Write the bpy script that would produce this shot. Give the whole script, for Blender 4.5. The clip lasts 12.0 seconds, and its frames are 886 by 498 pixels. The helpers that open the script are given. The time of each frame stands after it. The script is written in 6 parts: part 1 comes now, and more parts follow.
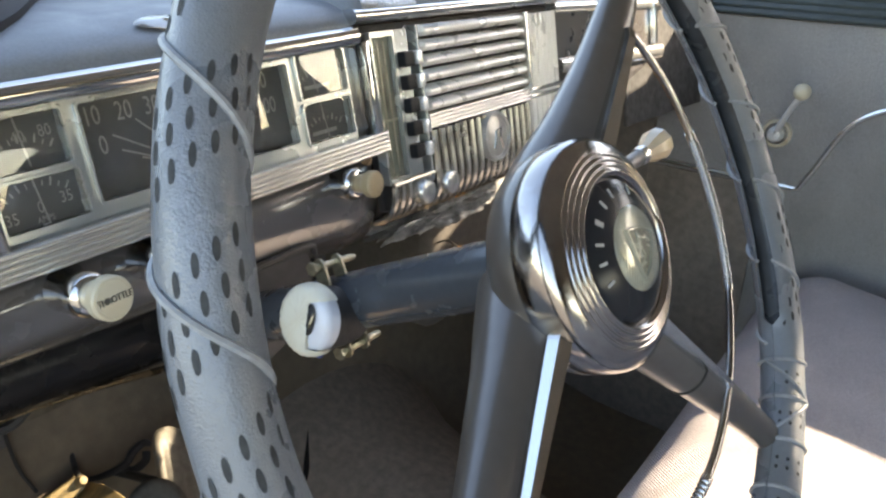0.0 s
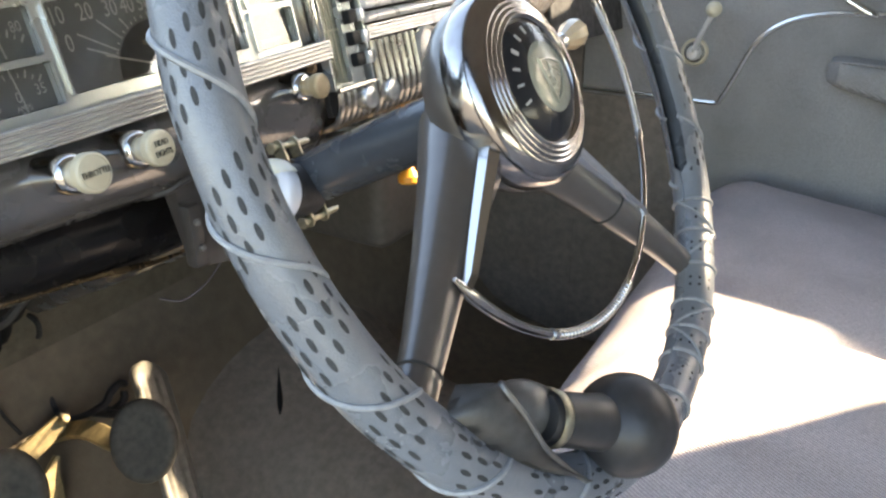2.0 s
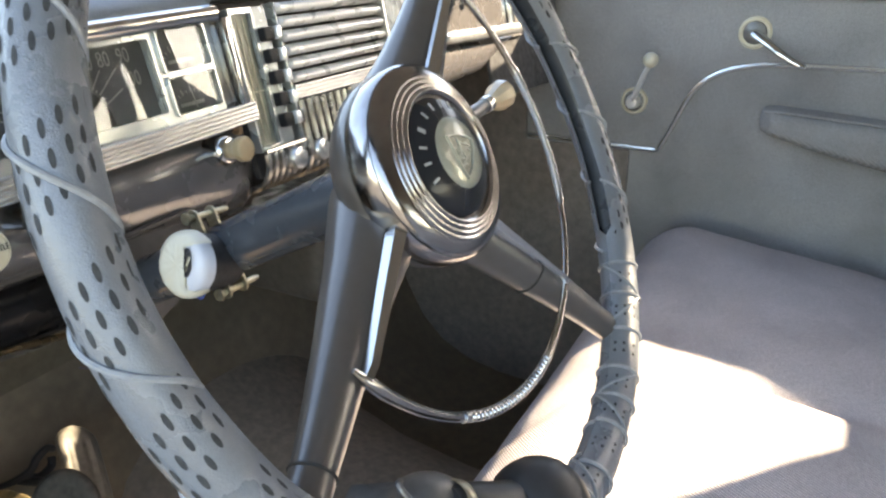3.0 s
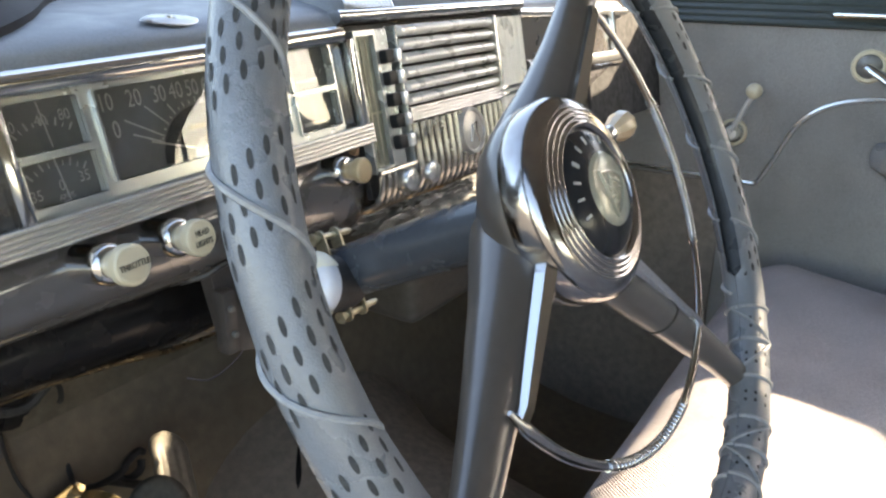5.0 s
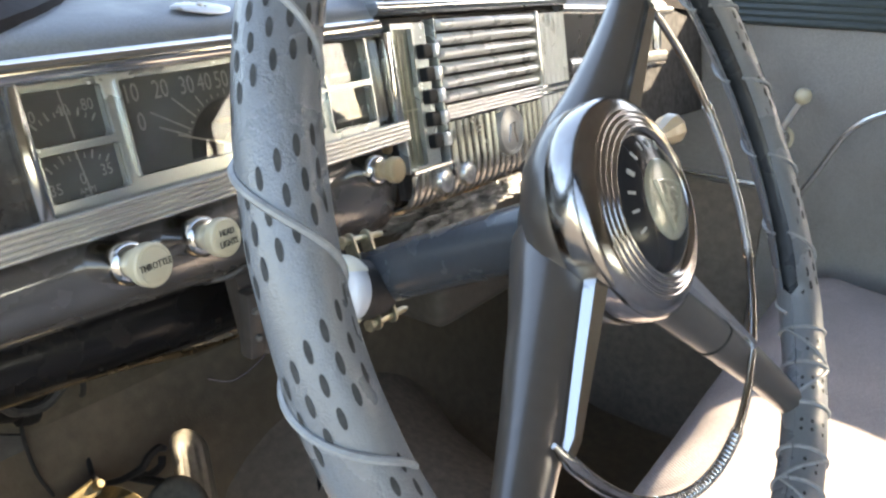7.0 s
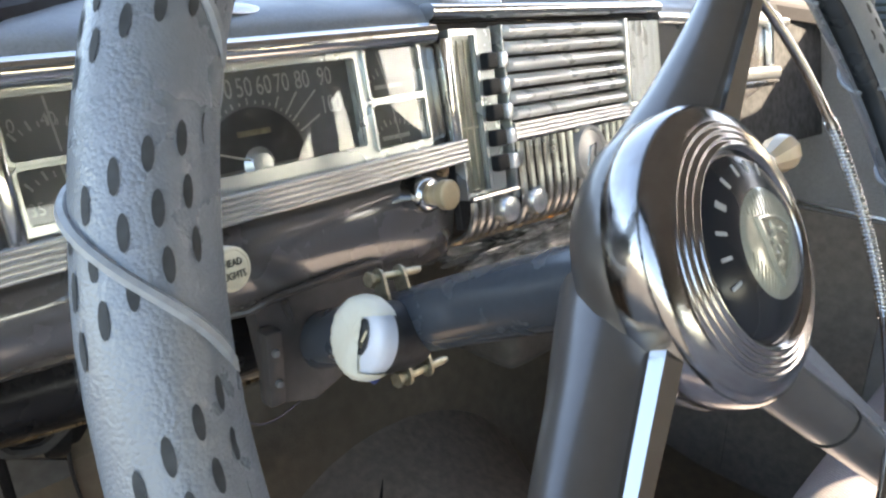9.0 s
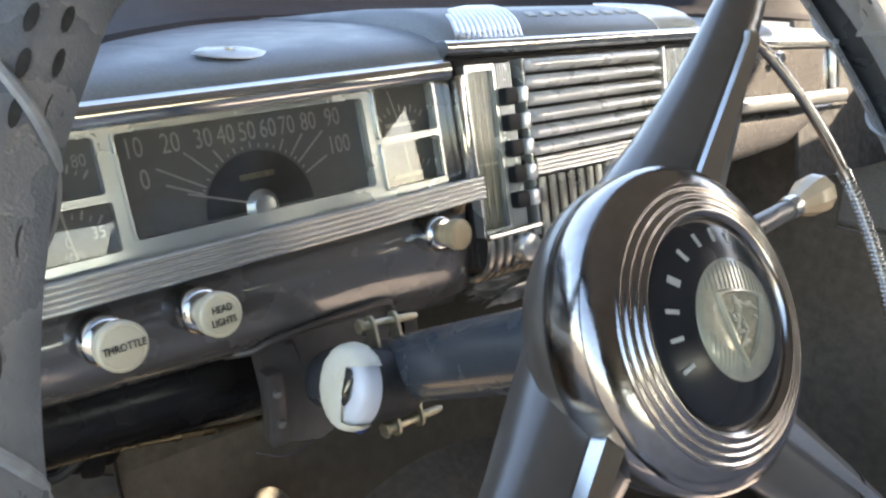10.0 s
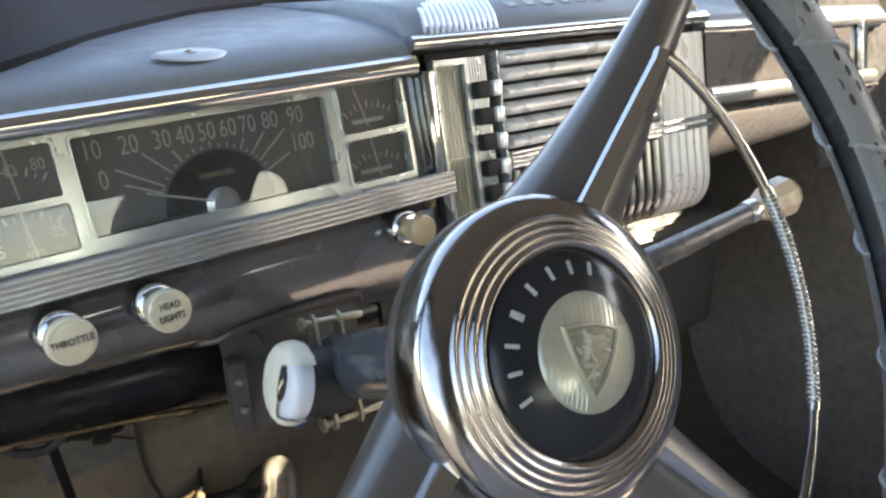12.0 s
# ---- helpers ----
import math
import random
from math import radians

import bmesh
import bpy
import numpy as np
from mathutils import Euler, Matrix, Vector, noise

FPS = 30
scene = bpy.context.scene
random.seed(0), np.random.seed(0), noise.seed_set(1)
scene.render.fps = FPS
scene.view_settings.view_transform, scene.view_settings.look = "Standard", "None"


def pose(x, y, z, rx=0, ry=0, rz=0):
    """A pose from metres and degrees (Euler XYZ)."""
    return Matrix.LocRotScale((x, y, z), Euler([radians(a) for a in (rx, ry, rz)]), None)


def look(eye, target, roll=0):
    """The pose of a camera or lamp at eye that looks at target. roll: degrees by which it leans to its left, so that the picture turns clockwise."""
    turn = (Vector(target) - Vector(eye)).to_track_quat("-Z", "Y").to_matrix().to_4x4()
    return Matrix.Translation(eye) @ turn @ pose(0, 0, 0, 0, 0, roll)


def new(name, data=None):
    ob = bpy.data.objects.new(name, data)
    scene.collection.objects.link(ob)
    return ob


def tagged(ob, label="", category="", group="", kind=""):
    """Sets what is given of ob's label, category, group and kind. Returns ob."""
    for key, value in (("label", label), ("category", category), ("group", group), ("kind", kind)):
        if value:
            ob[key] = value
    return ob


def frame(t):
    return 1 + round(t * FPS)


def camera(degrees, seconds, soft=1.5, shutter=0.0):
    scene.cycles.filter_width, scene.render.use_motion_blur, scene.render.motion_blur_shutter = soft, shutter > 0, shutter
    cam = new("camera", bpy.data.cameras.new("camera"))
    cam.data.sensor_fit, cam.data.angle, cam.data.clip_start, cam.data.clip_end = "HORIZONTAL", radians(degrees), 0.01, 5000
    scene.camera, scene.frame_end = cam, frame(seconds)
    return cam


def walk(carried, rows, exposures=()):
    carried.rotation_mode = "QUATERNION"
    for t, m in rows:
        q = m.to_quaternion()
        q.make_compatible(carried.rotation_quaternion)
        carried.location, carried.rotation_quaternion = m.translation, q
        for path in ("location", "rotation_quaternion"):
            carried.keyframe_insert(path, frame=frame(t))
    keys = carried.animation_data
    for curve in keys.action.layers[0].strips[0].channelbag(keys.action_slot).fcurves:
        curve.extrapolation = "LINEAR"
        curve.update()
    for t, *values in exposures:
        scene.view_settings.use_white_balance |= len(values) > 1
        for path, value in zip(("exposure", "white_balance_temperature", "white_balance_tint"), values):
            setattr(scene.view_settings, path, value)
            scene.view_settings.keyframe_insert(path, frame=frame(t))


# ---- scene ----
EXPOSURE = 2.64
EXPOSED = [(0.0, 0.08, 7900), (1.0, 0.12, 8050), (2.0, 0.38, 8150), (3.5, 0.28, 7950), (5.5, 0.12, 7950), (6.5, 0.18, 7950), (8.5, 0.34, 7700), (9.2, 0.28, 7500), (10.5, 0.13, 7600), (12.0, 0.16, 7750)]
cam = camera(61.9, 12.0, soft=2.4)
PATH = [
    (0, (0.03, 0.069, 1.104), (1.514, 1.15, 0.31), 2.2),
    (0.5, (0.033, 0.077, 1.083), (1.565, 1.072, 0.27), 1.7),
    (1, (0.006, 0.054, 1.092), (1.569, 0.992, 0.268), -0.3),
    (1.5, (-0.047, 0.021, 1.081), (1.494, 0.983, 0.245), -1.0),
    (2, (-0.03, 0.023, 1.062), (1.507, 0.988, 0.22), -1.1),
    (2.5, (-0.013, 0.009, 1.065), (1.574, 0.92, 0.257), -0.5),
    (3, (-0.004, 0.009, 1.078), (1.616, 0.903, 0.321), -0.6),
    (3.5, (-0.009, 0.023, 1.091), (1.606, 0.953, 0.364), -0.5),
    (3.7, (-0.012, 0.031, 1.089), (1.597, 0.978, 0.371), -0.3),
    (5.5, (-0.015, 0.057, 1.081), (1.517, 1.124, 0.363), 0.7),
    (6, (-0.012, 0.067, 1.08), (1.504, 1.154, 0.359), 0.9),
    (6.5, (-0.006, 0.065, 1.08), (1.505, 1.159, 0.358), 1.1),
    (6.7, (-0.002, 0.066, 1.079), (1.51, 1.158, 0.359), 1.3),
    (8.3, (0.036, 0.091, 1.069), (1.496, 1.271, 0.378), 2.2),
    (8.5, (0.048, 0.096, 1.063), (1.479, 1.313, 0.378), 1.7),
    (9, (0.075, 0.091, 1.06), (1.431, 1.404, 0.398), 0.6),
    (9.5, (0.101, 0.08, 1.071), (1.374, 1.482, 0.427), -0.3),
    (10, (0.115, 0.072, 1.074), (1.318, 1.539, 0.441), -0.7),
    (10.5, (0.115, 0.072, 1.071), (1.271, 1.577, 0.439), -1.0),
    (11, (0.12, 0.068, 1.079), (1.241, 1.595, 0.437), -1.3),
    (11.5, (0.131, 0.061, 1.076), (1.217, 1.599, 0.401), -1.6),
    (12, (0.164, 0.035, 1.094), (1.206, 1.58, 0.369), -1.5),
]
walk(cam, [(t, look(eye, target, roll)) for t, eye, target, roll in PATH], [(t, EXPOSURE + e, k, 12) for t, e, k in EXPOSED])

# ---- light: afternoon sun from behind on the passenger side, clear sky ----
SUN_DIR = Vector((0.66, -0.53, 0.535)).normalized()
world = bpy.data.worlds.new("sky")
scene.world = world
world.use_nodes = True
wn = world.node_tree.nodes
sky = wn.new("ShaderNodeTexSky")
sky.sky_type, sky.sun_disc = "NISHITA", False
sky.sun_elevation, sky.sun_rotation = math.asin(SUN_DIR.z), math.atan2(SUN_DIR.x, SUN_DIR.y)
world.node_tree.links.new(sky.outputs[0], wn["Background"].inputs[0])
wn["Background"].inputs[1].default_value = 0.14
sun = new("sun", bpy.data.lights.new("sun", "SUN"))
sun.data.energy, sun.data.angle, sun.data.color = 4.3, radians(0.6), (1.0, 0.90, 0.745)
sun.matrix_world = look(SUN_DIR * 30, (0, 0, 0))


# ---- materials ----
def mat(name, color, rough=0.5, metal=0.0, grain=0.0, grain_scale=200.0, bump=0.0, bump_scale=400.0,
        stain=0.0, stain_scale=12.0, stain_color=None, coat=0.0, rough_var=0.0, spec=0.5, aniso=None):
    """A surface with grain, larger stains, varying gloss and fine relief."""
    m = bpy.data.materials.new(name)
    m.use_nodes = True
    n, l = m.node_tree.nodes, m.node_tree.links
    b = n["Principled BSDF"]
    b.inputs["Roughness"].default_value = rough
    b.inputs["Metallic"].default_value = metal
    b.inputs["Coat Weight"].default_value = coat
    b.inputs["Coat Roughness"].default_value = 0.08
    b.inputs["Specular IOR Level"].default_value = spec
    tc = n.new("ShaderNodeTexCoord")

    def tex(scale, detail=5.0, stretch=None):
        t = n.new("ShaderNodeTexNoise")
        t.inputs["Scale"].default_value, t.inputs["Detail"].default_value = scale, detail
        if stretch:
            mp = n.new("ShaderNodeMapping")
            mp.inputs["Scale"].default_value = stretch
            l.new(tc.outputs["Object"], mp.inputs["Vector"])
            l.new(mp.outputs["Vector"], t.inputs["Vector"])
        else:
            l.new(tc.outputs["Object"], t.inputs["Vector"])
        return t.outputs["Fac"]

    def mix(fac, a, c):
        x = n.new("ShaderNodeMix")
        x.data_type = "RGBA"
        l.new(fac, x.inputs["Factor"])
        for sock, v in ((x.inputs["A"], a), (x.inputs["B"], c)):
            if isinstance(v, tuple):
                sock.default_value = v
            else:
                l.new(v, sock)
        return x.outputs["Result"]

    def ramp(fac, lo, hi):
        r = n.new("ShaderNodeMapRange")
        r.inputs["From Min"].default_value, r.inputs["From Max"].default_value = lo, hi
        l.new(fac, r.inputs["Value"])
        return r.outputs["Result"]

    base = (*color, 1)
    out = None
    if grain:
        lo = tuple(max(0, c * (1 - grain)) for c in color) + (1,)
        hi = tuple(min(1, c * (1 + grain)) for c in color) + (1,)
        out = mix(ramp(tex(grain_scale, 6, aniso), 0.3, 0.7), lo, hi)
    if stain:
        sc = stain_color or tuple(c * 0.5 for c in color)
        f = ramp(tex(stain_scale, 9), 0.36, 0.82)
        mul = n.new("ShaderNodeMath")
        mul.operation = "MULTIPLY"
        l.new(f, mul.inputs[0])
        mul.inputs[1].default_value = stain
        out = mix(mul.outputs[0], out if out is not None else base, (*sc, 1))
    if out is None:
        b.inputs["Base Color"].default_value = base
    else:
        l.new(out, b.inputs["Base Color"])
    if rough_var:
        r = n.new("ShaderNodeMapRange")
        r.inputs["From Min"].default_value, r.inputs["From Max"].default_value = 0.35, 0.7
        r.inputs["To Min"].default_value, r.inputs["To Max"].default_value = max(0.02, rough - rough_var), rough + rough_var
        l.new(tex(stain_scale * 2.3, 7), r.inputs["Value"])
        l.new(r.outputs["Result"], b.inputs["Roughness"])
    if bump:
        bp = n.new("ShaderNodeBump")
        bp.inputs["Strength"].default_value, bp.inputs["Distance"].default_value = bump, 0.001
        l.new(tex(bump_scale, 4), bp.inputs["Height"])
        l.new(bp.outputs["Normal"], b.inputs["Normal"])
    return m


def glass_mat(name, tint=(1, 1, 1), rough=0.0, ior=1.45):
    m = bpy.data.materials.new(name)
    m.use_nodes = True
    b = m.node_tree.nodes["Principled BSDF"]
    b.inputs["Base Color"].default_value = (*tint, 1)
    b.inputs["Transmission Weight"].default_value = 1.0
    b.inputs["Roughness"].default_value, b.inputs["IOR"].default_value = rough, ior
    return m


def cloth_mat(name, color, scale=900.0, depth=0.5, dirt=0.35):
    """Woven upholstery: fine diagonal ribs over soft wear."""
    m = mat(name, color, 0.95, grain=0.14, grain_scale=350, stain=dirt, stain_scale=9, spec=0.15)
    n, l = m.node_tree.nodes, m.node_tree.links
    tc = n.new("ShaderNodeTexCoord")
    mp = n.new("ShaderNodeMapping")
    mp.inputs["Rotation"].default_value = (0.5, 0.6, 0.7)
    w = n.new("ShaderNodeTexWave")
    w.inputs["Scale"].default_value, w.inputs["Distortion"].default_value = scale / 6.3, 1.2
    w.inputs["Detail"].default_value, w.inputs["Detail Scale"].default_value = 2, 3
    bp = n.new("ShaderNodeBump")
    bp.inputs["Strength"].default_value, bp.inputs["Distance"].default_value = depth, 0.001
    l.new(tc.outputs["Object"], mp.inputs["Vector"])
    l.new(mp.outputs["Vector"], w.inputs["Vector"])
    l.new(w.outputs["Fac"], bp.inputs["Height"])
    l.new(bp.outputs["Normal"], n["Principled BSDF"].inputs["Normal"])
    src = n["Principled BSDF"].inputs["Base Color"].links[0].from_socket
    rib_mix = n.new("ShaderNodeMix")
    rib_mix.data_type, rib_mix.blend_type = "RGBA", "MULTIPLY"
    rib_mix.inputs["Factor"].default_value = 1.0
    rib_tone = n.new("ShaderNodeMapRange")
    rib_tone.inputs["To Min"].default_value, rib_tone.inputs["To Max"].default_value = 0.74, 1.1
    l.new(w.outputs["Fac"], rib_tone.inputs["Value"])
    l.new(src, rib_mix.inputs["A"])
    l.new(rib_tone.outputs["Result"], rib_mix.inputs["B"])
    l.new(rib_mix.outputs["Result"], n["Principled BSDF"].inputs["Base Color"])
    return m


def pebbled(m, scale=1350.0, depth=0.26):
    """Leather-like cells pressed into a surface."""
    n, l = m.node_tree.nodes, m.node_tree.links
    tc = n.new("ShaderNodeTexCoord")
    warp = n.new("ShaderNodeTexNoise")
    warp.inputs["Scale"].default_value, warp.inputs["Detail"].default_value = 260.0, 2.0
    add = n.new("ShaderNodeVectorMath")
    add.operation = "MULTIPLY_ADD"
    add.inputs[1].default_value = (0.0006, 0.0006, 0.0006)
    vo = n.new("ShaderNodeTexVoronoi")
    vo.inputs["Scale"].default_value = scale
    bp = n.new("ShaderNodeBump")
    bp.invert = True
    bp.inputs["Strength"].default_value, bp.inputs["Distance"].default_value = depth, 0.0005
    l.new(tc.outputs["Object"], warp.inputs["Vector"])
    l.new(warp.outputs["Color"], add.inputs[0])
    l.new(tc.outputs["Object"], add.inputs[2])
    l.new(add.outputs[0], vo.inputs["Vector"])
    l.new(vo.outputs["Distance"], bp.inputs["Height"])
    old = n["Principled BSDF"].inputs["Normal"].links
    if old:
        l.new(old[0].from_socket, bp.inputs["Normal"])
    l.new(bp.outputs["Normal"], n["Principled BSDF"].inputs["Normal"])
    return m


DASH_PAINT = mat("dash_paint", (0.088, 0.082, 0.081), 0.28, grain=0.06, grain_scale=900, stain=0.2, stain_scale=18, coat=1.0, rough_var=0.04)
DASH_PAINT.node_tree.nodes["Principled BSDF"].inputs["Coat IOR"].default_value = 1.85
# dash paint again for the top, sky reflection put in as paler, bluer colour
DASH_TOP_SHEEN = mat("dash_top_sky_sheen", (0.19, 0.21, 0.235), 0.42, grain=0.12, grain_scale=700, stain=0.35, stain_scale=18, rough_var=0.1)
WHEEL_PAINT = mat("wheel_paint", (0.102, 0.089, 0.081), 0.36, 0.3, grain=0.05, grain_scale=160, stain=0.25, stain_scale=18, coat=1.0, rough_var=0.04)
WHEEL_PAINT.node_tree.nodes["Principled BSDF"].inputs["Coat IOR"].default_value = 1.6
WHEEL_PAINT.node_tree.nodes["Principled BSDF"].inputs["Coat Roughness"].default_value = 0.24
LEVER_PAINT = mat("lever_paint", (0.19, 0.185, 0.18), 0.3, 0.3, grain=0.1, grain_scale=150, stain=0.3, stain_scale=30, rough_var=0.08)
COLUMN_PAINT = mat("column_paint", (0.050, 0.058, 0.070), 0.27, grain=0.06, grain_scale=300, stain=0.12, stain_scale=14, rough_var=0.03, coat=0.4)
CHROME = mat("chrome", (0.66, 0.66, 0.65), 0.15, 1.0, stain=0.22, stain_scale=35, stain_color=(0.46, 0.44, 0.42), rough_var=0.04)
CHROME_SATIN = mat("satin_chrome", (0.70, 0.70, 0.68), 0.24, 0.85, stain=0.10, stain_scale=25, stain_color=(0.42, 0.38, 0.34), rough_var=0.03)
BEZEL_METAL = mat("silver_bezel", (0.56, 0.59, 0.58), 0.26, 0.7, grain=0.03, grain_scale=300, stain=0.10, stain_scale=18, stain_color=(0.42, 0.42, 0.39), rough_var=0.05)
HUB_CHROME = mat("worn_chrome", (0.43, 0.416, 0.41), 0.16, 1.0, stain=0.6, stain_scale=160, stain_color=(0.31, 0.265, 0.25), rough_var=0.06, bump=0.05, bump_scale=900)
RIB_METAL = mat("dull_rib_metal", (0.42, 0.405, 0.38), 0.24, 0.85, grain=0.06, grain_scale=200, stain=0.3, stain_scale=25, stain_color=(0.22, 0.19, 0.16), rough_var=0.05)
LOUVRE_METAL = mat("louvre_metal", (0.76, 0.76, 0.745), 0.30, 0.35, grain=0.03, grain_scale=300, stain=0.05, stain_scale=25, stain_color=(0.5, 0.47, 0.43), rough_var=0.04)
OLD_ALLOY = mat("old_alloy", (0.19, 0.187, 0.18), 0.42, 0.5, grain=0.2, grain_scale=150, stain=0.6, stain_scale=40, stain_color=(0.08, 0.075, 0.07))
ZINC = mat("zinc", (0.46, 0.43, 0.33), 0.35, 0.9, grain=0.2, grain_scale=300, stain=0.6, stain_scale=90, stain_color=(0.3, 0.26, 0.18))
BLACK_DULL = mat("dull_black", (0.02, 0.02, 0.022), 0.6, grain=0.3, grain_scale=250, bump=0.2)
BLACK_BALL = mat("black_plastic", (0.032, 0.032, 0.034), 0.4, grain=0.2, grain_scale=200, stain=0.5, stain_scale=30, stain_color=(0.05, 0.045, 0.04), rough_var=0.1)
HUB_BLACK = mat("hub_black", (0.016, 0.018, 0.022), 0.20, stain=0.4, stain_scale=40, stain_color=(0.03, 0.03, 0.035), rough_var=0.06, spec=0.4)
VINYL = pebbled(mat("grey_vinyl", (0.185, 0.203, 0.228), 0.31, grain=0.05, grain_scale=420, bump=0.15, bump_scale=520, stain=0.32, stain_scale=16, stain_color=(0.125, 0.132, 0.14), rough_var=0.08, spec=0.85))
CORD = mat("vinyl_cord", (0.30, 0.315, 0.33), 0.4, grain=0.15, grain_scale=300)
HOLE = mat("perforation_dark", (0.04, 0.043, 0.045), 0.8, grain=0.3, grain_scale=300)
BUTTON = mat("button_black", (0.010, 0.011, 0.014), 0.42, grain=0.2, grain_scale=250, spec=0.25)
RIM_BLACK = mat("old_rim", (0.035, 0.04, 0.045), 0.35, grain=0.3, grain_scale=60, rough_var=0.1)
AGED = mat("aged_ivory", (0.50, 0.40, 0.25), 0.35, grain=0.15, grain_scale=120, stain=0.6, stain_scale=70, stain_color=(0.25, 0.17, 0.09), coat=0.2)
AMBER = mat("amber_ivory", (0.60, 0.46, 0.29), 0.22, grain=0.1, grain_scale=80, stain=0.6, stain_scale=50, stain_color=(0.62, 0.55, 0.44), coat=0.4)
IVORY = mat("ivory_plastic", (0.66, 0.61, 0.47), 0.3, grain=0.05, grain_scale=80, stain=0.45, stain_scale=60, stain_color=(0.45, 0.36, 0.2), coat=0.3)
WHITE_CAP = mat("white_plastic", (0.72, 0.70, 0.60), 0.4, stain=0.4, stain_scale=60, stain_color=(0.55, 0.45, 0.28))
BLUE_WHITE = mat("milky_lens", (0.66, 0.70, 0.79), 0.2, stain=0.3, stain_scale=70, stain_color=(0.6, 0.5, 0.4))
INK = mat("black_lettering", (0.02, 0.02, 0.02), 0.6)
DIAL = mat("dial_face", (0.150, 0.150, 0.142), 0.5, grain=0.08, grain_scale=150, stain=0.15, stain_scale=40, stain_color=(0.085, 0.08, 0.075))
DIAL_PRINT = mat("dial_print", (0.44, 0.43, 0.385), 0.6, grain=0.2, grain_scale=500)
DIAL_GOLD = mat("dial_gold", (0.17, 0.145, 0.085), 0.5, grain=0.3, grain_scale=300)
CLOTH = cloth_mat("seat_cloth", (0.52, 0.478, 0.482), 900, 0.5, 0.6)
DOOR_CLOTH = cloth_mat("door_cloth", (0.335, 0.33, 0.33), 1100, 0.42, 0.75)
GARNISH = mat("garnish_paint", (0.055, 0.07, 0.072), 0.42, grain=0.1, grain_scale=200, stain=0.3, stain_scale=20)
CARPET = mat("floor_mat", (0.185, 0.148, 0.108), 0.95, grain=0.15, grain_scale=60, bump=0.5, bump_scale=300, stain=0.8, stain_scale=6, stain_color=(0.125, 0.095, 0.062))
TUNNEL = mat("tunnel_carpet", (0.235, 0.20, 0.167), 0.95, grain=0.2, grain_scale=90, bump=0.4, bump_scale=300, stain=0.6, stain_scale=7, stain_color=(0.165, 0.137, 0.11))
KICK = mat("kick_panel_board", (0.215, 0.185, 0.162), 0.9, grain=0.2, grain_scale=80, bump=0.3, stain=0.6, stain_scale=7, stain_color=(0.125, 0.108, 0.094))
TOE = mat("toe_board", (0.145, 0.118, 0.082), 0.85, grain=0.2, grain_scale=90, bump=0.4, bump_scale=200, stain=0.5, stain_scale=8, stain_color=(0.055, 0.045, 0.035))
HEADLINER = mat("headliner", (0.5, 0.46, 0.40), 0.95, grain=0.15, grain_scale=90, stain=0.3)
PEDAL_METAL = mat("worn_pedal", (0.26, 0.20, 0.10), 0.55, 0.2, grain=0.3, grain_scale=120, stain=0.6, stain_scale=55, stain_color=(0.12, 0.09, 0.05))
PAD = mat("dusty_pad", (0.055, 0.049, 0.039), 0.8, grain=0.35, grain_scale=150, stain=0.6, stain_scale=40, stain_color=(0.05, 0.042, 0.034))
TREAD = mat("dusty_tread", (0.150, 0.140, 0.118), 0.5, 0.25, grain=0.2, grain_scale=150, stain=0.4, stain_scale=25, stain_color=(0.10, 0.09, 0.07))
RUBBER = mat("rubber", (0.03, 0.028, 0.026), 0.75, grain=0.3, grain_scale=200, bump=0.3)
GROUND = mat("ground", (0.12, 0.115, 0.105), 0.95, grain=0.3, grain_scale=8, stain=0.5, stain_scale=0.6)
GLASS = glass_mat("clear_glass", ior=1.40)
THIN_GLASS = glass_mat("dial_glass", ior=1.18)
TAB = mat("pale_tab", (0.88, 0.88, 0.85), 0.14, 0.35, grain=0.2, grain_scale=400, coat=0.5)
BAR_WHITE = mat("bar_lettering", (0.40, 0.41, 0.40), 0.45, grain=0.15, grain_scale=400)
CREST = mat("crest_metal", (0.40, 0.40, 0.32), 0.30, 0.35, coat=1.0, grain=0.08, grain_scale=300, stain=0.3, stain_scale=60, stain_color=(0.38, 0.38, 0.33))
TAPE = mat("black_cloth_tape", (0.009, 0.008, 0.008), 0.85, grain=0.3, grain_scale=200, bump=0.3, spec=0.2)
BLUE = mat("blue_wire", (0.03, 0.08, 0.35), 0.4)


# ---- mesh helpers ----
def finish(bm, smooth=35):
    bmesh.ops.recalc_face_normals(bm, faces=bm.faces)
    for f in bm.faces:
        f.smooth = True
    lim = radians(smooth)
    for e in bm.edges:
        e.smooth = len(e.link_faces) == 2 and e.calc_face_angle(0) < lim
    return bm


def thing(name, label, category, group="", kind="", at=None):
    ob = new(name)
    ob.matrix_world = at or Matrix.Identity(4)
    return tagged(ob, label, category, group, kind)


def part(name, bm, material, parent=None, label="", smooth=35):
    """Links a bmesh, given in the parent's own axes, as one mesh object under it."""
    finish(bm, smooth)
    me = bpy.data.meshes.new(name)
    bm.to_mesh(me)
    bm.free()
    me.materials.append(material)
    ob = new(name, me)
    if parent is not None:
        ob.parent = parent
    return tagged(ob, label)


def whole(name, bm, material, label, category, group="", kind="", at=None, smooth=35):
    ob = part(name, bm, material, None, label, smooth)
    if at is not None:
        ob.matrix_world = at
    return tagged(ob, label, category, group, kind)


